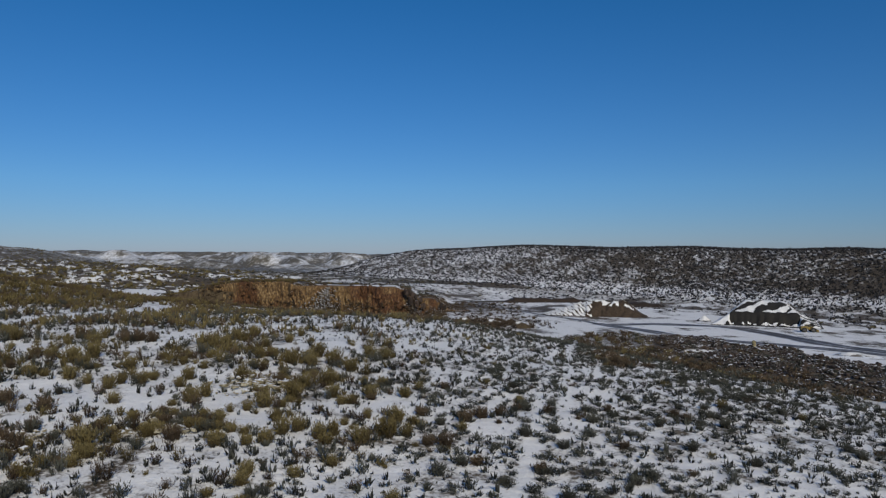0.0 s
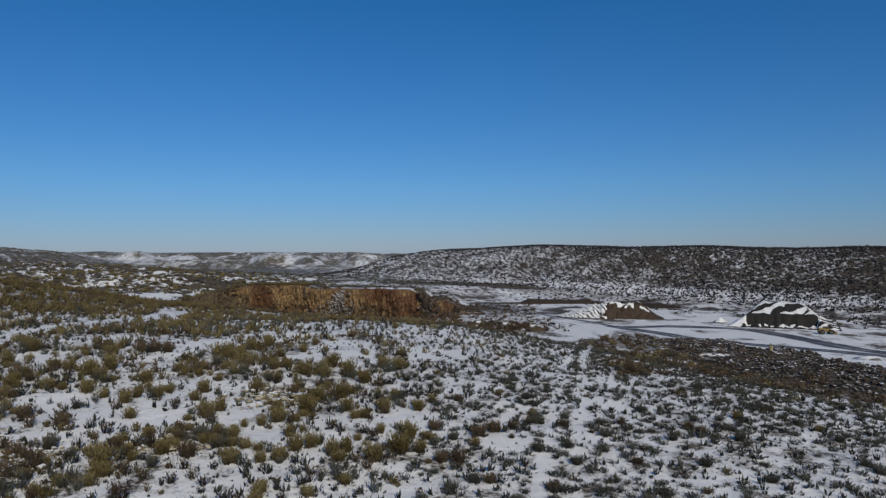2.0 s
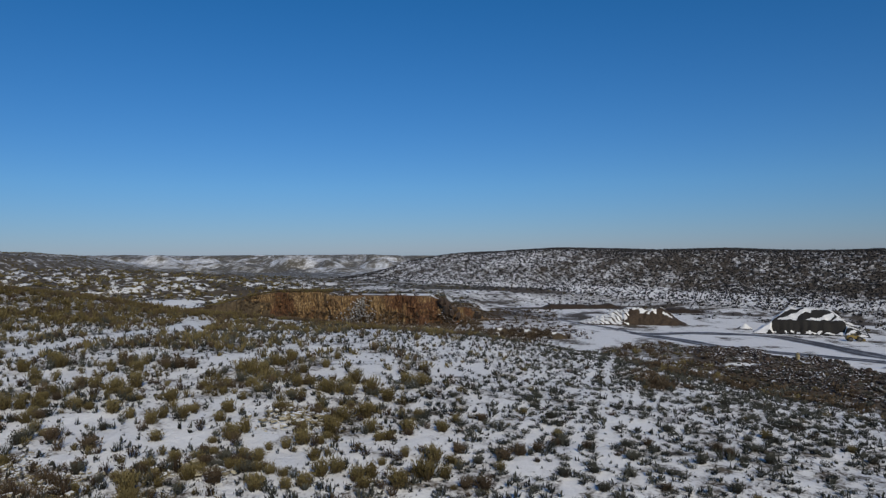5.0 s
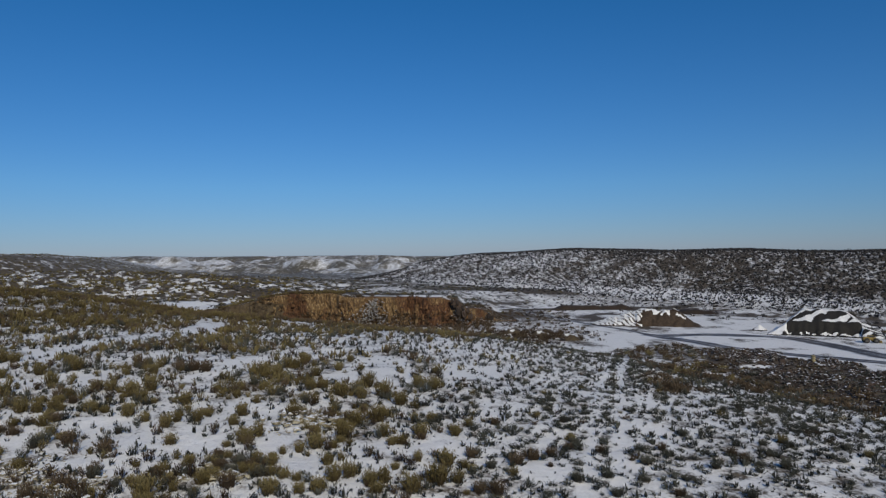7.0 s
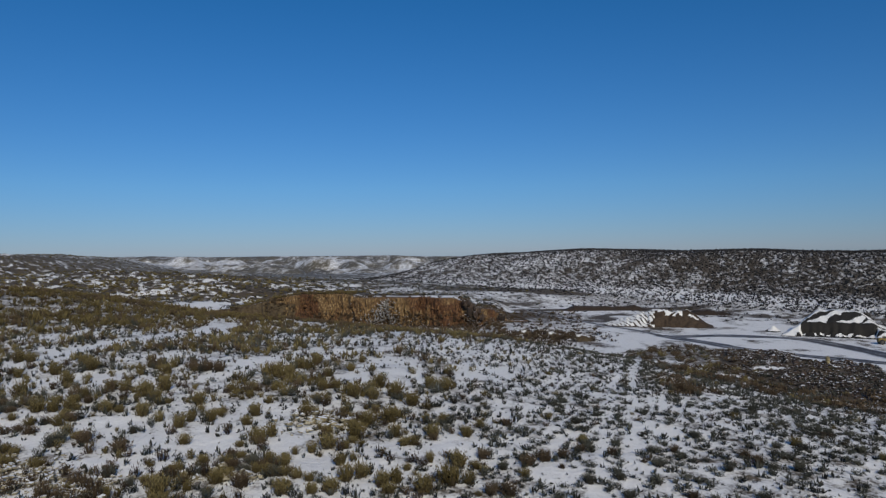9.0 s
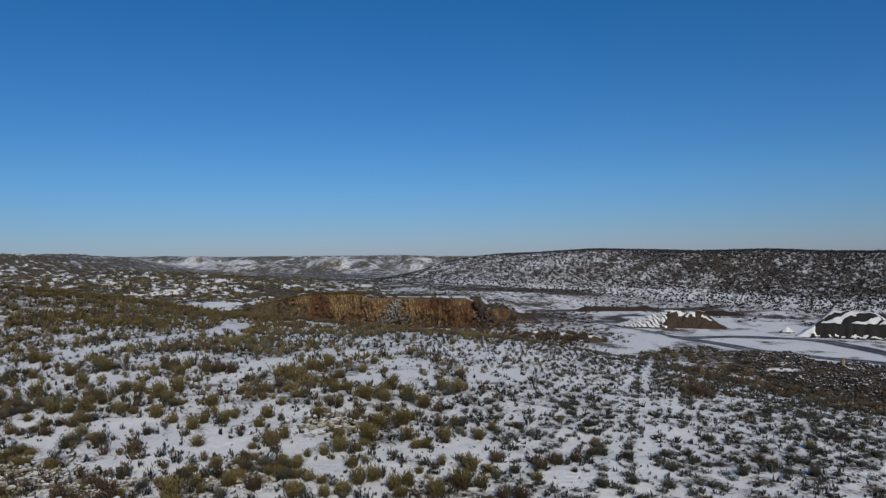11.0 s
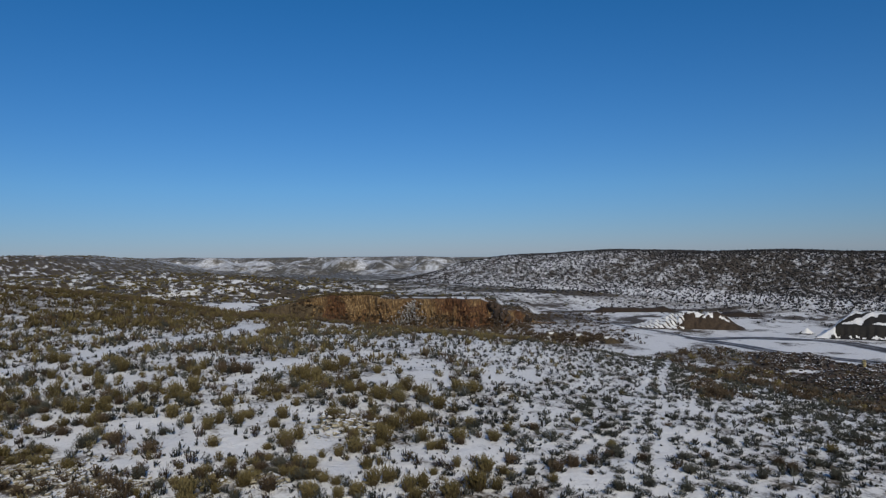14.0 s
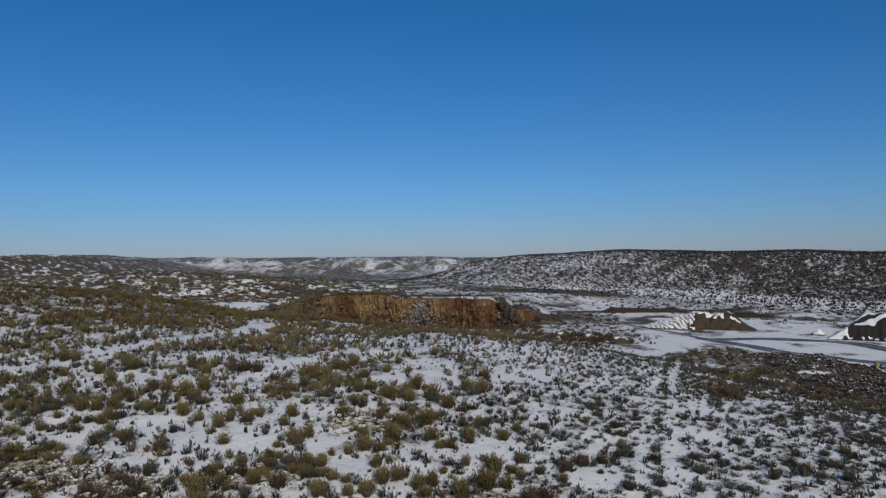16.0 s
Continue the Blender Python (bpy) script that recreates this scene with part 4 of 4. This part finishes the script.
def foreground_stones():
    shapes = [stone_mesh("pale_stone", 3, M_PALEROCK, i, 0.6, 0.25, 0.5) for i in range(8)]
    rows = []
    for cx, cy, rx, ry, n, s in ((-34.4, 45.2, 4.6, 3.2, 110, 0.55), (-29, 43.6, 4.6, 2.2, 44, 0.5), (-38.5, 48.6, 3.0, 1.8, 18, 0.38), (-14.4, 57.8, 3.4, 2.0, 56, 0.8),
                                 (-20.2, 45.6, 1.8, 0.9, 24, 0.6), (-16.6, 45.4, 1.5, 0.8, 18, 0.6), (-25.8, 44.2, 2.2, 1.5, 36, 0.34), (-26.4, 41.4, 2.8, 2.4, 60, 0.5), (-43.5, 56.5, 2.0, 1.2, 8, 0.35)):
        for _ in range(n):
            rows.append((cx + rng.normal(0, rx * 0.5), cy + rng.normal(0, ry * 0.5), s * rng.uniform(0.5, 1.5)))
    stone_things("pale_stone", shapes, rows, "pale ochre stone half sunk in snow", "pale stones on the near slope", 0.12)
    small = []
    for cx, cy, rx, ry, n in ((-34, 45, 5.5, 3.8, 340), (-29, 43.5, 4.5, 2.2, 170), (-26.4, 41.2, 3.2, 2.6, 220), (-15, 57.4, 2.8, 2.2, 170), (-19, 45.4, 2.8, 1.0, 90)):
        for _ in range(n):
            x, y = cx + rng.normal(0, rx * 0.55), cy + rng.normal(0, ry * 0.55)
            small.append((x, y, h1(x, y), rng.uniform(0.08, 0.26)))
    stones_as_stuff("small_pale_stones", small, M_PALEROCK, "small pale ochre stones strewn in snow", "stones")


def waste_rock():
    shapes = [stone_mesh("dark_stone", 2, M_DARKROCK, 20 + i, 0.8) for i in range(6)]
    rows, small = [], []
    while len(rows) < 180 or len(small) < 4200:
        x, y = rng.uniform(30, 72), rng.uniform(86, 145)
        if rng.uniform() < float(rubble(np.array([x]), np.array([y]))[0]):
            if len(rows) < 180 and rng.uniform() < 0.08:
                rows.append((x, y, rng.uniform(0.5, 1.2)))
            elif len(small) < 4200:
                small.append((x, y, h1(x, y), rng.uniform(0.18, 0.38) + 0.5 * rng.uniform() ** 3))
    stone_things("dark_stone", shapes, rows, "dark broken basalt block with a snowy top", "waste rock beside the pit floor")
    stones_as_stuff("snowy_waste_rock", small[::9], M_SNOWSCREE, "pale snow-capped stones among dark waste rock", "stones", 0.22)
    stones_as_stuff("waste_rock", small, M_DARKROCK, "dark broken waste rock with snow between", "stones")


# ---------------------------------------------------------------- quarry face
def quarry_face():
    xs = np.arange(-84, 9.01, 0.22)
    rows = 44
    X, T = np.meshgrid(xs, np.linspace(0, 1, rows), indexing="ij")
    base = np.full_like(X, -2.4)
    top = np.maximum(cliff_top(X), -0.4) + 0.12
    Z = base + (top - base) * T
    Y = cliff_y(X) - 1.6 + 2.6 * T + 0.6 * vnoise(X + 0.12 * Z, Z * 0.2, 1.4, 81, 3) + 0.42 * vnoise(X, Z * 0.3, 0.6, 83, 2) + 0.3 * vnoise(X, Z, 0.9, 85, 2) + 0.9 * vnoise(X, Z, 6, 82, 2) - 2.0 * ss(-64, -72, X) * (1 - T)
    Y[:, -1] += 1.6
    P, F = np.stack([X, Y, Z], -1).reshape(-1, 3), grid_faces(*X.shape)[:, ::-1]
    soil = P[F].mean(1)[:, 0] < -62 + 4.5 * vnoise(P[F].mean(1)[:, 2], P[F].mean(1)[:, 0] * 0.1, 1.5, 84, 2)
    ob = tagged(new("quarry_face"), "ochre quarry face of jointed rock with dark seams", "rock face", kind="structure")
    part("rock_face", mesh_from("rock_face", P, F[~soil], [M_CLIFF]), ob)
    part("soil_bank", mesh_from("soil_bank", P, F[soil], [M_BANK]), ob, "brown earth bank")
    blocks = []
    for i in range(8):
        bm = bmesh.new()
        r = random.Random(i)
        vs = bmesh.ops.create_cone(bm, cap_ends=True, segments=6, radius1=0.5, radius2=0.46, depth=1)["verts"]
        for v in vs:
            v.co += Vector((r.uniform(-0.1, 0.1), r.uniform(-0.1, 0.1), r.uniform(-0.06, 0.06)))
        blocks.append(data("stone", bm, M_CLIFF))
    x, made = -63.0, 0
    while x < 5 and made < 300:
        w = rng.uniform(0.3, 0.8)
        top, z = max(float(cliff_top(x)), -0.3), rng.uniform(-2.2, -1.0)
        lean, push = rng.uniform(-7, 7), rng.uniform(-0.45, 0.35)
        while z < top - 0.5:
            h = min(rng.uniform(0.4, 1.8), top - z + rng.uniform(-0.5, 0.3))
            if rng.uniform() < 0.26 and h > 0.3:
                t = (z + h / 2 + 2.4) / (top + 2.4)
                y = float(cliff_y(x)) - 1.45 + 2.6 * t + push + rng.uniform(-0.5, 0.4)
                part("stone", blocks[rng.integers(8)], ob, m=pose(x + rng.uniform(-0.3, 0.3), y, z + h / 2, rng.uniform(-24, 12), lean * 2, rng.uniform(0, 60))
                     @ Matrix.Diagonal((w * rng.uniform(0.7, 1.2), w * 1.1, h, 1)))
                made += 1
            z += h
        x += w * 0.8
    crag = [stone_mesh("outcrop", 2, M_DARKROCK, 70 + i, 1.5, 0.5) for i in range(4)]
    for x, w, z in ((-9.2, 1.5, 4.6), (-8.3, 1.2, 5.0), (-7.4, 1.6, 3.9), (-6.6, 1.1, 3.5), (-8.0, 1.9, 2.6), (-6.3, 1.5, 1.8), (-5.2, 1.2, 3.0), (-9.8, 1.0, 5.5), (-4.4, 1.4, 1.2), (0.6, 1.3, 1.2), (1.6, 1.1, 0.6)):
        part("outcrop", crag[rng.integers(4)], ob, "dark rock outcrop", pose(x, float(cliff_y(x)) - 0.9 - 0.25 * (4 - z), z, rng.uniform(-15, 15), rng.uniform(-15, 15), rng.uniform(0, 360)) @ Matrix.Diagonal((w, w, w * 1.1, 1)))
    # broken rock at the foot and in two chutes
    small = []
    snowy = []
    for _ in range(300):
        t = rng.uniform(0, 1) ** 1.2
        x = -34.5 + rng.normal(0, 0.9 + 2.6 * (1 - t)) + 2.6 * t
        snowy.append((x, float(cliff_y(x)) - 3.2 - 1.8 * (1 - t) + 3.0 * t, -1.9 + (float(cliff_top(x)) + 1.6) * t, rng.uniform(0.3, 0.85)))
    stones_as_stuff("snowy_scree", snowy, M_SNOWSCREE, "grey scree in a chute under patchy snow", "stones")
    for cx, spread, low, high, n in ((-34, 4.6, 0.0, 0.9, 260), (-25, 4.0, 0.0, 0.5, 70), (-7.5, 2.6, 0.0, 1.1, 110), (-4, 4.0, 0.0, 0.8, 110), (-24, 26, 0.0, 0.14, 460),
                                     (-44, 12, 0.0, 0.3, 160), (3, 3.6, 0.0, 0.9, 320)):
        for _ in range(n):
            x = cx + rng.normal(0, spread * 0.6)
            t = rng.uniform(low, high) * rng.uniform(0.3, 1)
            top = max(float(cliff_top(x)), -0.3)
            small.append((x, float(cliff_y(x)) - 2.7 - 1.6 * (1 - t) * rng.uniform() ** 2 + 2.6 * t, -1.9 + (top + 2.2) * t, rng.uniform(0.25, 0.65)))
    for _ in range(420):
        x, y = rng.normal(12, 5), rng.normal(172, 9)
        small.append((x, y, h1(x, y), rng.uniform(0.15, 0.6)))
    for _ in range(260):
        x = rng.uniform(-11, 5)
        y = float(cliff_y(x)) + 1.5 + 12 * rng.uniform() ** 1.5
        small.append((x, y, h1(x, y), rng.uniform(0.2, 0.7)))
    stones_as_stuff("fallen_rock", small, M_SCREE, "dark fallen rock dusted with snow below the face", "stones")


# ---------------------------------------------------------------- stockpiles
def heap(name, cx, cy, turn, a0, a1, b0, b1, step, level, snowy, mat, label, soil_label):
    """A stockpile as a relief sheet on the pit floor, with its snow cover as a part."""
    na, nb = int((a1 - a0) / step) + 1, int((b1 - b0) / step) + 1
    A, B = np.meshgrid(np.linspace(a0, a1, na), np.linspace(b0, b1, nb), indexing="ij")
    Z = level(A, B)
    P = np.stack([A, B, Z - 0.12], -1)
    ob = tagged(new(name), label, "stockpile", "stockpiles on the pit floor")
    f = grid_faces(na, nb)
    part("body", mesh_from("body", P.reshape(-1, 3), f, [mat]), ob, soil_label)
    S = snowy(A, B, Z)
    mid = S.ravel()[f].mean(1)
    zm = Z.ravel()[f].max(1)
    sel = f[(mid > 0.5) & (zm > 0.3)]
    Q = P.copy()
    Q[..., 2] += 0.10 + 0.05 * vnoise(A, B, 1.1, 9, 2)
    # each connected sheet of snow is a part of its own
    mark = np.arange(na * nb)
    while True:
        low = mark[sel].min(1)
        new_mark = mark.copy()
        np.minimum.at(new_mark, sel.ravel(), np.repeat(low, 4))
        if (new_mark == mark).all():
            break
        mark = new_mark
    sheet, count = np.unique(mark[sel[:, 0]], return_counts=True)
    order = [k for k in np.argsort(-count) if count[k] >= 3][:60]
    for i, k in enumerate(order):
        used, inv = np.unique(sel[mark[sel[:, 0]] == sheet[k]], return_inverse=True)
        name_of = "snow_cover" if i == 0 else "snow_patch"
        part(name_of, mesh_from(name_of, Q.reshape(-1, 3)[used], inv.reshape(-1, 4), [M_SNOW], smooth=True), ob, "white snow cover" if i == 0 else "")
    ob.matrix_basis = pose(cx, cy, h1(cx, cy), 0, 0, turn)
    return ob


def stockpiles():
    def dug_lip(a):
        return -5.5 + 0.07 * vnoise(a, 0 * a, 1.2, 6, 3)

    def dark_level(a, b):
        side = np.clip(np.minimum((a + 12.8) / 7.6, (11.8 - a) / 8.4), 0, 1) * (5.5 - 0.016 * (a + 2) ** 2)
        slope = np.clip(np.minimum((b + 9.2) / 7.6, (10.5 - b) / 6.5), 0, 1) * 5.4
        cap = 3.05 + 0.2 * vnoise(a, 0 * b, 1.8, 7, 2) + 2.4 * ss(-5.8, -0.6, b)
        z = np.minimum(side, np.minimum(slope, 5.4))
        z = z + 0.22 * vnoise(a, b, 1.8, 4, 3) * ss(0, 1, z)
        inside = ss(-8.8, -8.2, a) * ss(7.0, 6.4, a)
        dug = np.minimum(cap, side + 0.25) * ss(-0.35, 0.0, b - dug_lip(a)) * ss(10.5, 4.0, b)
        toe = 0.65 * ss(-3.4, -0.5, b - dug_lip(a)) * (1 + 0.8 * vnoise(a, b, 1.0, 7, 2))
        z = z * (1 - 0.9 * ss(-7.5, -12, a) * ss(-5, 2, b))
        return np.maximum(z * (1 - inside) + inside * np.where(b < 1.5, np.maximum(dug, toe * ss(0, 0.6, side)), z), 0)

    def dark_snow(a, b, z):
        wave = np.sin((a * 0.8 - b * 1.1) * 1.5 + 2.2 * vnoise(a, b, 3.5, 8, 2))
        lobes = (wave + 1.1 * vnoise(a, b, 2.2, 14, 2) > -0.2).astype(float)
        streak = (np.sin((a * 0.55 - b * 0.75) * 3.2 + 1.2 * vnoise(a, b, 3, 9, 2)) > -0.05).astype(float)
        side = np.where((a < -8.0 + 0.35 * (b + 5)) & (b < 0.5 - 0.3 * (a + 12)), 1.0, np.where(a > 5.6 + 0.3 * b, streak, lobes))
        apron = (vnoise(a, b, 1.0, 15, 2) > -0.15) & (b - dug_lip(a) < -0.7 + 0.5 * vnoise(a, b, 0.8, 24, 2))
        return np.where((np.abs(a + 0.9) < 7.5) & (b - dug_lip(a) < 0.25), apron, side)

    heap("dark_gravel_stockpile", 80.3, 172.6, -25, -13, 13, -9.5, 11, 0.25, dark_level, dark_snow, M_GRAVEL,
         "black gravel stockpile with a dug face and snow cap", "dug face of black gravel")

    def brown_lip(a):
        return -1.3 + 0.35 * vnoise(a, 0 * a, 2.6, 16, 2)

    def brown_level(a, b):
        crest = 4.5 * np.clip((a + 19) / 14, 0, 1) * (1 - 0.14 * ss(-4, 6, a)) * ss(11.0, 3.0, a) * (0.95 + 0.1 * vnoise(a, 0 * b, 1.8, 12, 3))
        lip = brown_lip(a)
        front = np.where(a > -5.2, np.clip((b - lip + 3.0 + 0.5 * vnoise(a, b, 1.2, 26, 2)) / 3.2, 0, 1) ** 0.8, np.clip(1 + (b - 0.2) / 5.5, 0, 1))
        front = np.where((a > -6.5) & (a <= -5.2), np.maximum(front, ss(-3.5, 0, b - lip) * 0.9), front)
        back = np.clip(1 - (b - 1.5) / 6, 0, 1)
        z = crest * np.minimum(front, back)
        ridges = 0.15 * np.sin((a + b * 0.9) * 4.4 + 1.5 * vnoise(a, b, 3, 29, 2)) * ss(-4.6, -6.5, a) * ss(0.1, 0.8, z)
        return np.maximum(z + ridges + 0.32 * vnoise(a, b, 1.1, 17, 3) * ss(0, 0.6, z), 0)

    def brown_snow(a, b, z):
        edge = a + 5.7 - 0.55 * (b + 4) + 0.7 * vnoise(a, b, 1.1, 35, 2)
        left = (np.sin((a + b * 0.9) * 4.4 + 1.5 * vnoise(a, b, 3, 29, 2) + 0.6) > -0.5) & (edge < 0)
        knobs = (vnoise(a, b, 0.9, 18, 2) > 0.1) & (b - brown_lip(a) > -0.9) & (a < 6.5)
        toe = (vnoise(a, b, 1.0, 19, 2) > 0.2) & (b - brown_lip(a) < -2.9)
        return (left | ((edge >= 0) & (knobs | toe))).astype(float)

    heap("brown_soil_stockpile", 46.5, 193, -13, -21, 11, -8, 9, 0.25, brown_level, brown_snow, M_SOILPILE,
         "brown soil stockpile with snow on its ridged slope", "dark brown dug soil")

    def small_level(a, b):
        return np.clip(1.5 - 0.75 * np.hypot(a, b), 0, 1.3) + 0.1 * vnoise(a, b, 0.8, 20, 2) * (np.hypot(a, b) < 1.9)

    heap("small_gravel_heap", 66.9, 179, -22, -2.4, 2.4, -2.4, 2.4, 0.2, small_level, lambda a, b, z: (a > -0.9 + 0.3 * b).astype(float), M_GRAVEL,
         "small black gravel heap half covered by snow", "black gravel")

    def spoil_level(a, b):
        return np.maximum(1.5 * np.exp(-(a / 3.2) ** 2 - (b / 2.4) ** 2) * (1 + 0.5 * vnoise(a, b, 1.8, 27, 3)) - 0.1, 0)

    for x, y, turn in ((12.5, 169, -5), (18.5, 164, -10), (6, 173, 10)):
        heap("brown_spoil_heap", x, y, turn, -6, 6, -5, 5, 0.3, spoil_level, lambda a, b, z: (vnoise(a, b, 1.2, 28, 2) > 0.35).astype(float), M_BANK,
             "low brown spoil heap specked with snow", "brown soil")

    def ridge_level(half):
        return lambda a, b: 1.25 * ss(half, half - 5, np.abs(a)) * ss(4.0, 1.6, np.abs(b)) * (1 + 0.3 * vnoise(a, b, 2.5, 33, 3))

    for x, y, half, turn in ((36, 244, 15, 3), (65, 226, 8, -4)):
        heap("low_soil_bank", x, y, turn, -half, half, -4.2, 4.2, 0.4, ridge_level(half), lambda a, b, z: (vnoise(a, b, 1.4, 34, 2) > 1.2).astype(float), M_SOILPILE,
             "long low bank of brown soil behind a stockpile", "brown soil")

    def bank_level(a, b):
        return 0.55 * np.exp(-(a / 3.6) ** 2 - (b / 2.2) ** 2) * (1 + 0.4 * vnoise(a, b, 1.6, 22, 2)) - 0.02

    heap("low_gravel_heap", 70, 119, -30, -7, 7, -5, 5, 0.25, bank_level, lambda a, b, z: (vnoise(a, b, 1.2, 23, 3) > -0.5).astype(float), M_SNOWSCREE,
         "low gravel heap under a white sheet of snow", "snow-dusted gravel")


# ---------------------------------------------------------------- machine and tank
def painted(name, colour, rough=0.45, metal=0.0):
    m, n, l, b = material(name, rough, metal)
    dirt = ramp(n, l, tex(n, l, 2.2, 6, 0.7), (0.4, tuple(c * 0.45 for c in colour)), (0.6, colour))
    l.new(dirt, b.inputs["Base Color"])
    return m


M_YELLOW = painted("worn_yellow_paint", (0.34, 0.235, 0.055))
M_TAN = painted("faded_tan_paint", (0.4, 0.33, 0.17), 0.7)
M_TYRE = painted("black_rubber", (0.03, 0.028, 0.026), 0.85)
M_STEEL = painted("dark_steel", (0.12, 0.11, 0.1), 0.5, 0.6)
M_GLASS, _n, _l, _b = material("cab_glass", 0.08)
_b.inputs["Base Color"].default_value = (0.03, 0.04, 0.045, 1)


def wheel_loader(x, y, turn):
    ob = tagged(new("wheel_loader"), "yellow wheel loader parked on the snowy pit floor", "loader")
    bm = bmesh.new()
    box(bm, -1.15, 0, 1.15, 1.7, 1.3, 0.75, 0.1)
    box(bm, -1.85, 0, 1.05, 0.35, 1.4, 0.85, 0.08)
    rear = part("rear_body", data("rear_body", bm, M_YELLOW), ob)
    bm = bmesh.new()
    for k in range(5):
        box(bm, -2.04, 0, 0.8 + k * 0.13, 0.04, 1.0, 0.05)
    part("grille", data("grille", bm, M_STEEL), rear, "dark slatted grille")
    bm = bmesh.new()
    tube(bm, (-1.3, 0.35, 1.5), (-1.3, 0.35, 1.8), 0.05)
    part("exhaust", data("exhaust", bm, M_STEEL), rear)
    bm = bmesh.new()
    box(bm, 0.55, 0, 0.85, 1.3, 0.8, 0.5, 0.08)
    box(bm, 0.85, 0, 1.2, 0.5, 0.9, 0.5, 0.08)
    part("front_frame", data("front_frame", bm, M_YELLOW), ob)
    bm = bmesh.new()
    box(bm, -0.2, 0, 1.92, 1.2, 1.2, 0.08, 0.03)
    for sx in (-0.72, 0.32):
        for sy in (-0.52, 0.52):
            tube(bm, (sx, sy, 1.3), (sx * 0.95, sy * 0.95, 1.9), 0.05, 6)
    box(bm, -0.2, 0, 1.2, 1.1, 1.15, 0.5, 0.05)
    cab = part("cab", data("cab", bm, M_YELLOW), ob)
    bm = bmesh.new()
    box(bm, -0.2, 0, 1.66, 0.98, 0.98, 0.44, 0.02, taper=0.95)
    part("cab_windows", data("cab_windows", bm, M_GLASS), cab, "dark cab glass")
    tyre_me, rim_me = None, None
    for sx in (-1.2, 1.0):
        for sy in (-0.78, 0.78):
            if tyre_me is None:
                bm = bmesh.new()
                tube(bm, (0, -0.22, 0), (0, 0.22, 0), 0.62, 24)
                for k in range(16):
                    a = k / 16 * 2 * math.pi
                    box(bm, 0.62 * math.cos(a), 0.1 * (-1) ** k, 0.62 * math.sin(a), 0.09, 0.2, 0.09)
                tyre_me = data("tyre", bm, M_TYRE)
                bm = bmesh.new()
                tube(bm, (0, -0.24, 0), (0, 0.24, 0), 0.32, 18)
                rim_me = data("rim", bm, M_STEEL)
            w = new("wheel")
            w.parent = ob
            w.matrix_basis = pose(sx, sy, 0.62)
            part("tyre", tyre_me, w, "black lugged tyre")
            part("rim", rim_me, w)
    bm = bmesh.new()
    for sy in (-0.4, 0.4):
        tube(bm, (0.8, sy, 1.35), (1.75, sy, 0.62), 0.11, 8)
    tube(bm, (0.75, 0, 1.2), (1.7, 0, 0.85), 0.07, 8)
    part("lift_arms", data("lift_arms", bm, M_YELLOW), ob)
    bm = bmesh.new()
    prof = [(1.75, 0.85), (1.7, 0.4), (1.85, 0.12), (2.55, 0.08), (2.5, 0.14), (1.95, 0.2), (1.82, 0.42), (1.85, 0.85)]
    ring = [[bm.verts.new((px, sy, pz)) for px, pz in prof] for sy in (-0.95, 0.95)]
    for i in range(len(prof)):
        j = (i + 1) % len(prof)
        bm.faces.new((ring[0][i], ring[0][j], ring[1][j], ring[1][i]))
    for sy in (-0.95, 0.95):
        box(bm, 2.05, sy, 0.42, 0.5, 0.05, 0.6, 0.01)
    part("bucket", data("bucket", bm, M_YELLOW), ob)
    ob.matrix_basis = pose(x, y, h1(x, y) + 0.02, 0, 0, turn) @ Matrix.Scale(0.82, 4)


def steel_tank(x, y):
    ob = tagged(new("steel_tank"), "upright faded tan steel tank standing among dark rocks", "tank")
    bm = bmesh.new()
    tube(bm, (0, 0, 0), (0, 0, 1.35), 0.42, 20)
    tube(bm, (0, 0, 1.35), (0, 0, 1.5), 0.42, 20, 0.2)
    part("shell", data("shell", bm, M_TAN), ob)
    for z in (0.12, 0.7, 1.25):
        bm = bmesh.new()
        tube(bm, (0, 0, z - 0.03), (0, 0, z + 0.03), 0.44, 20)
        part("hoop", data("hoop", bm, M_STEEL), ob, "dark steel hoop")
    bm = bmesh.new()
    tube(bm, (0, 0, 1.48), (0, 0, 1.62), 0.1, 10)
    part("cap", data("cap", bm, M_STEEL), ob)
    ob.matrix_basis = pose(x, y, h1(x, y) - 0.05) @ Matrix.Scale(0.85, 4)


single_shrubs()
brush_fields()
foreground_stones()
waste_rock()
stockpiles()
wheel_loader(80.6, 154.5, -8)
steel_tank(57, 128)
quarry_face()
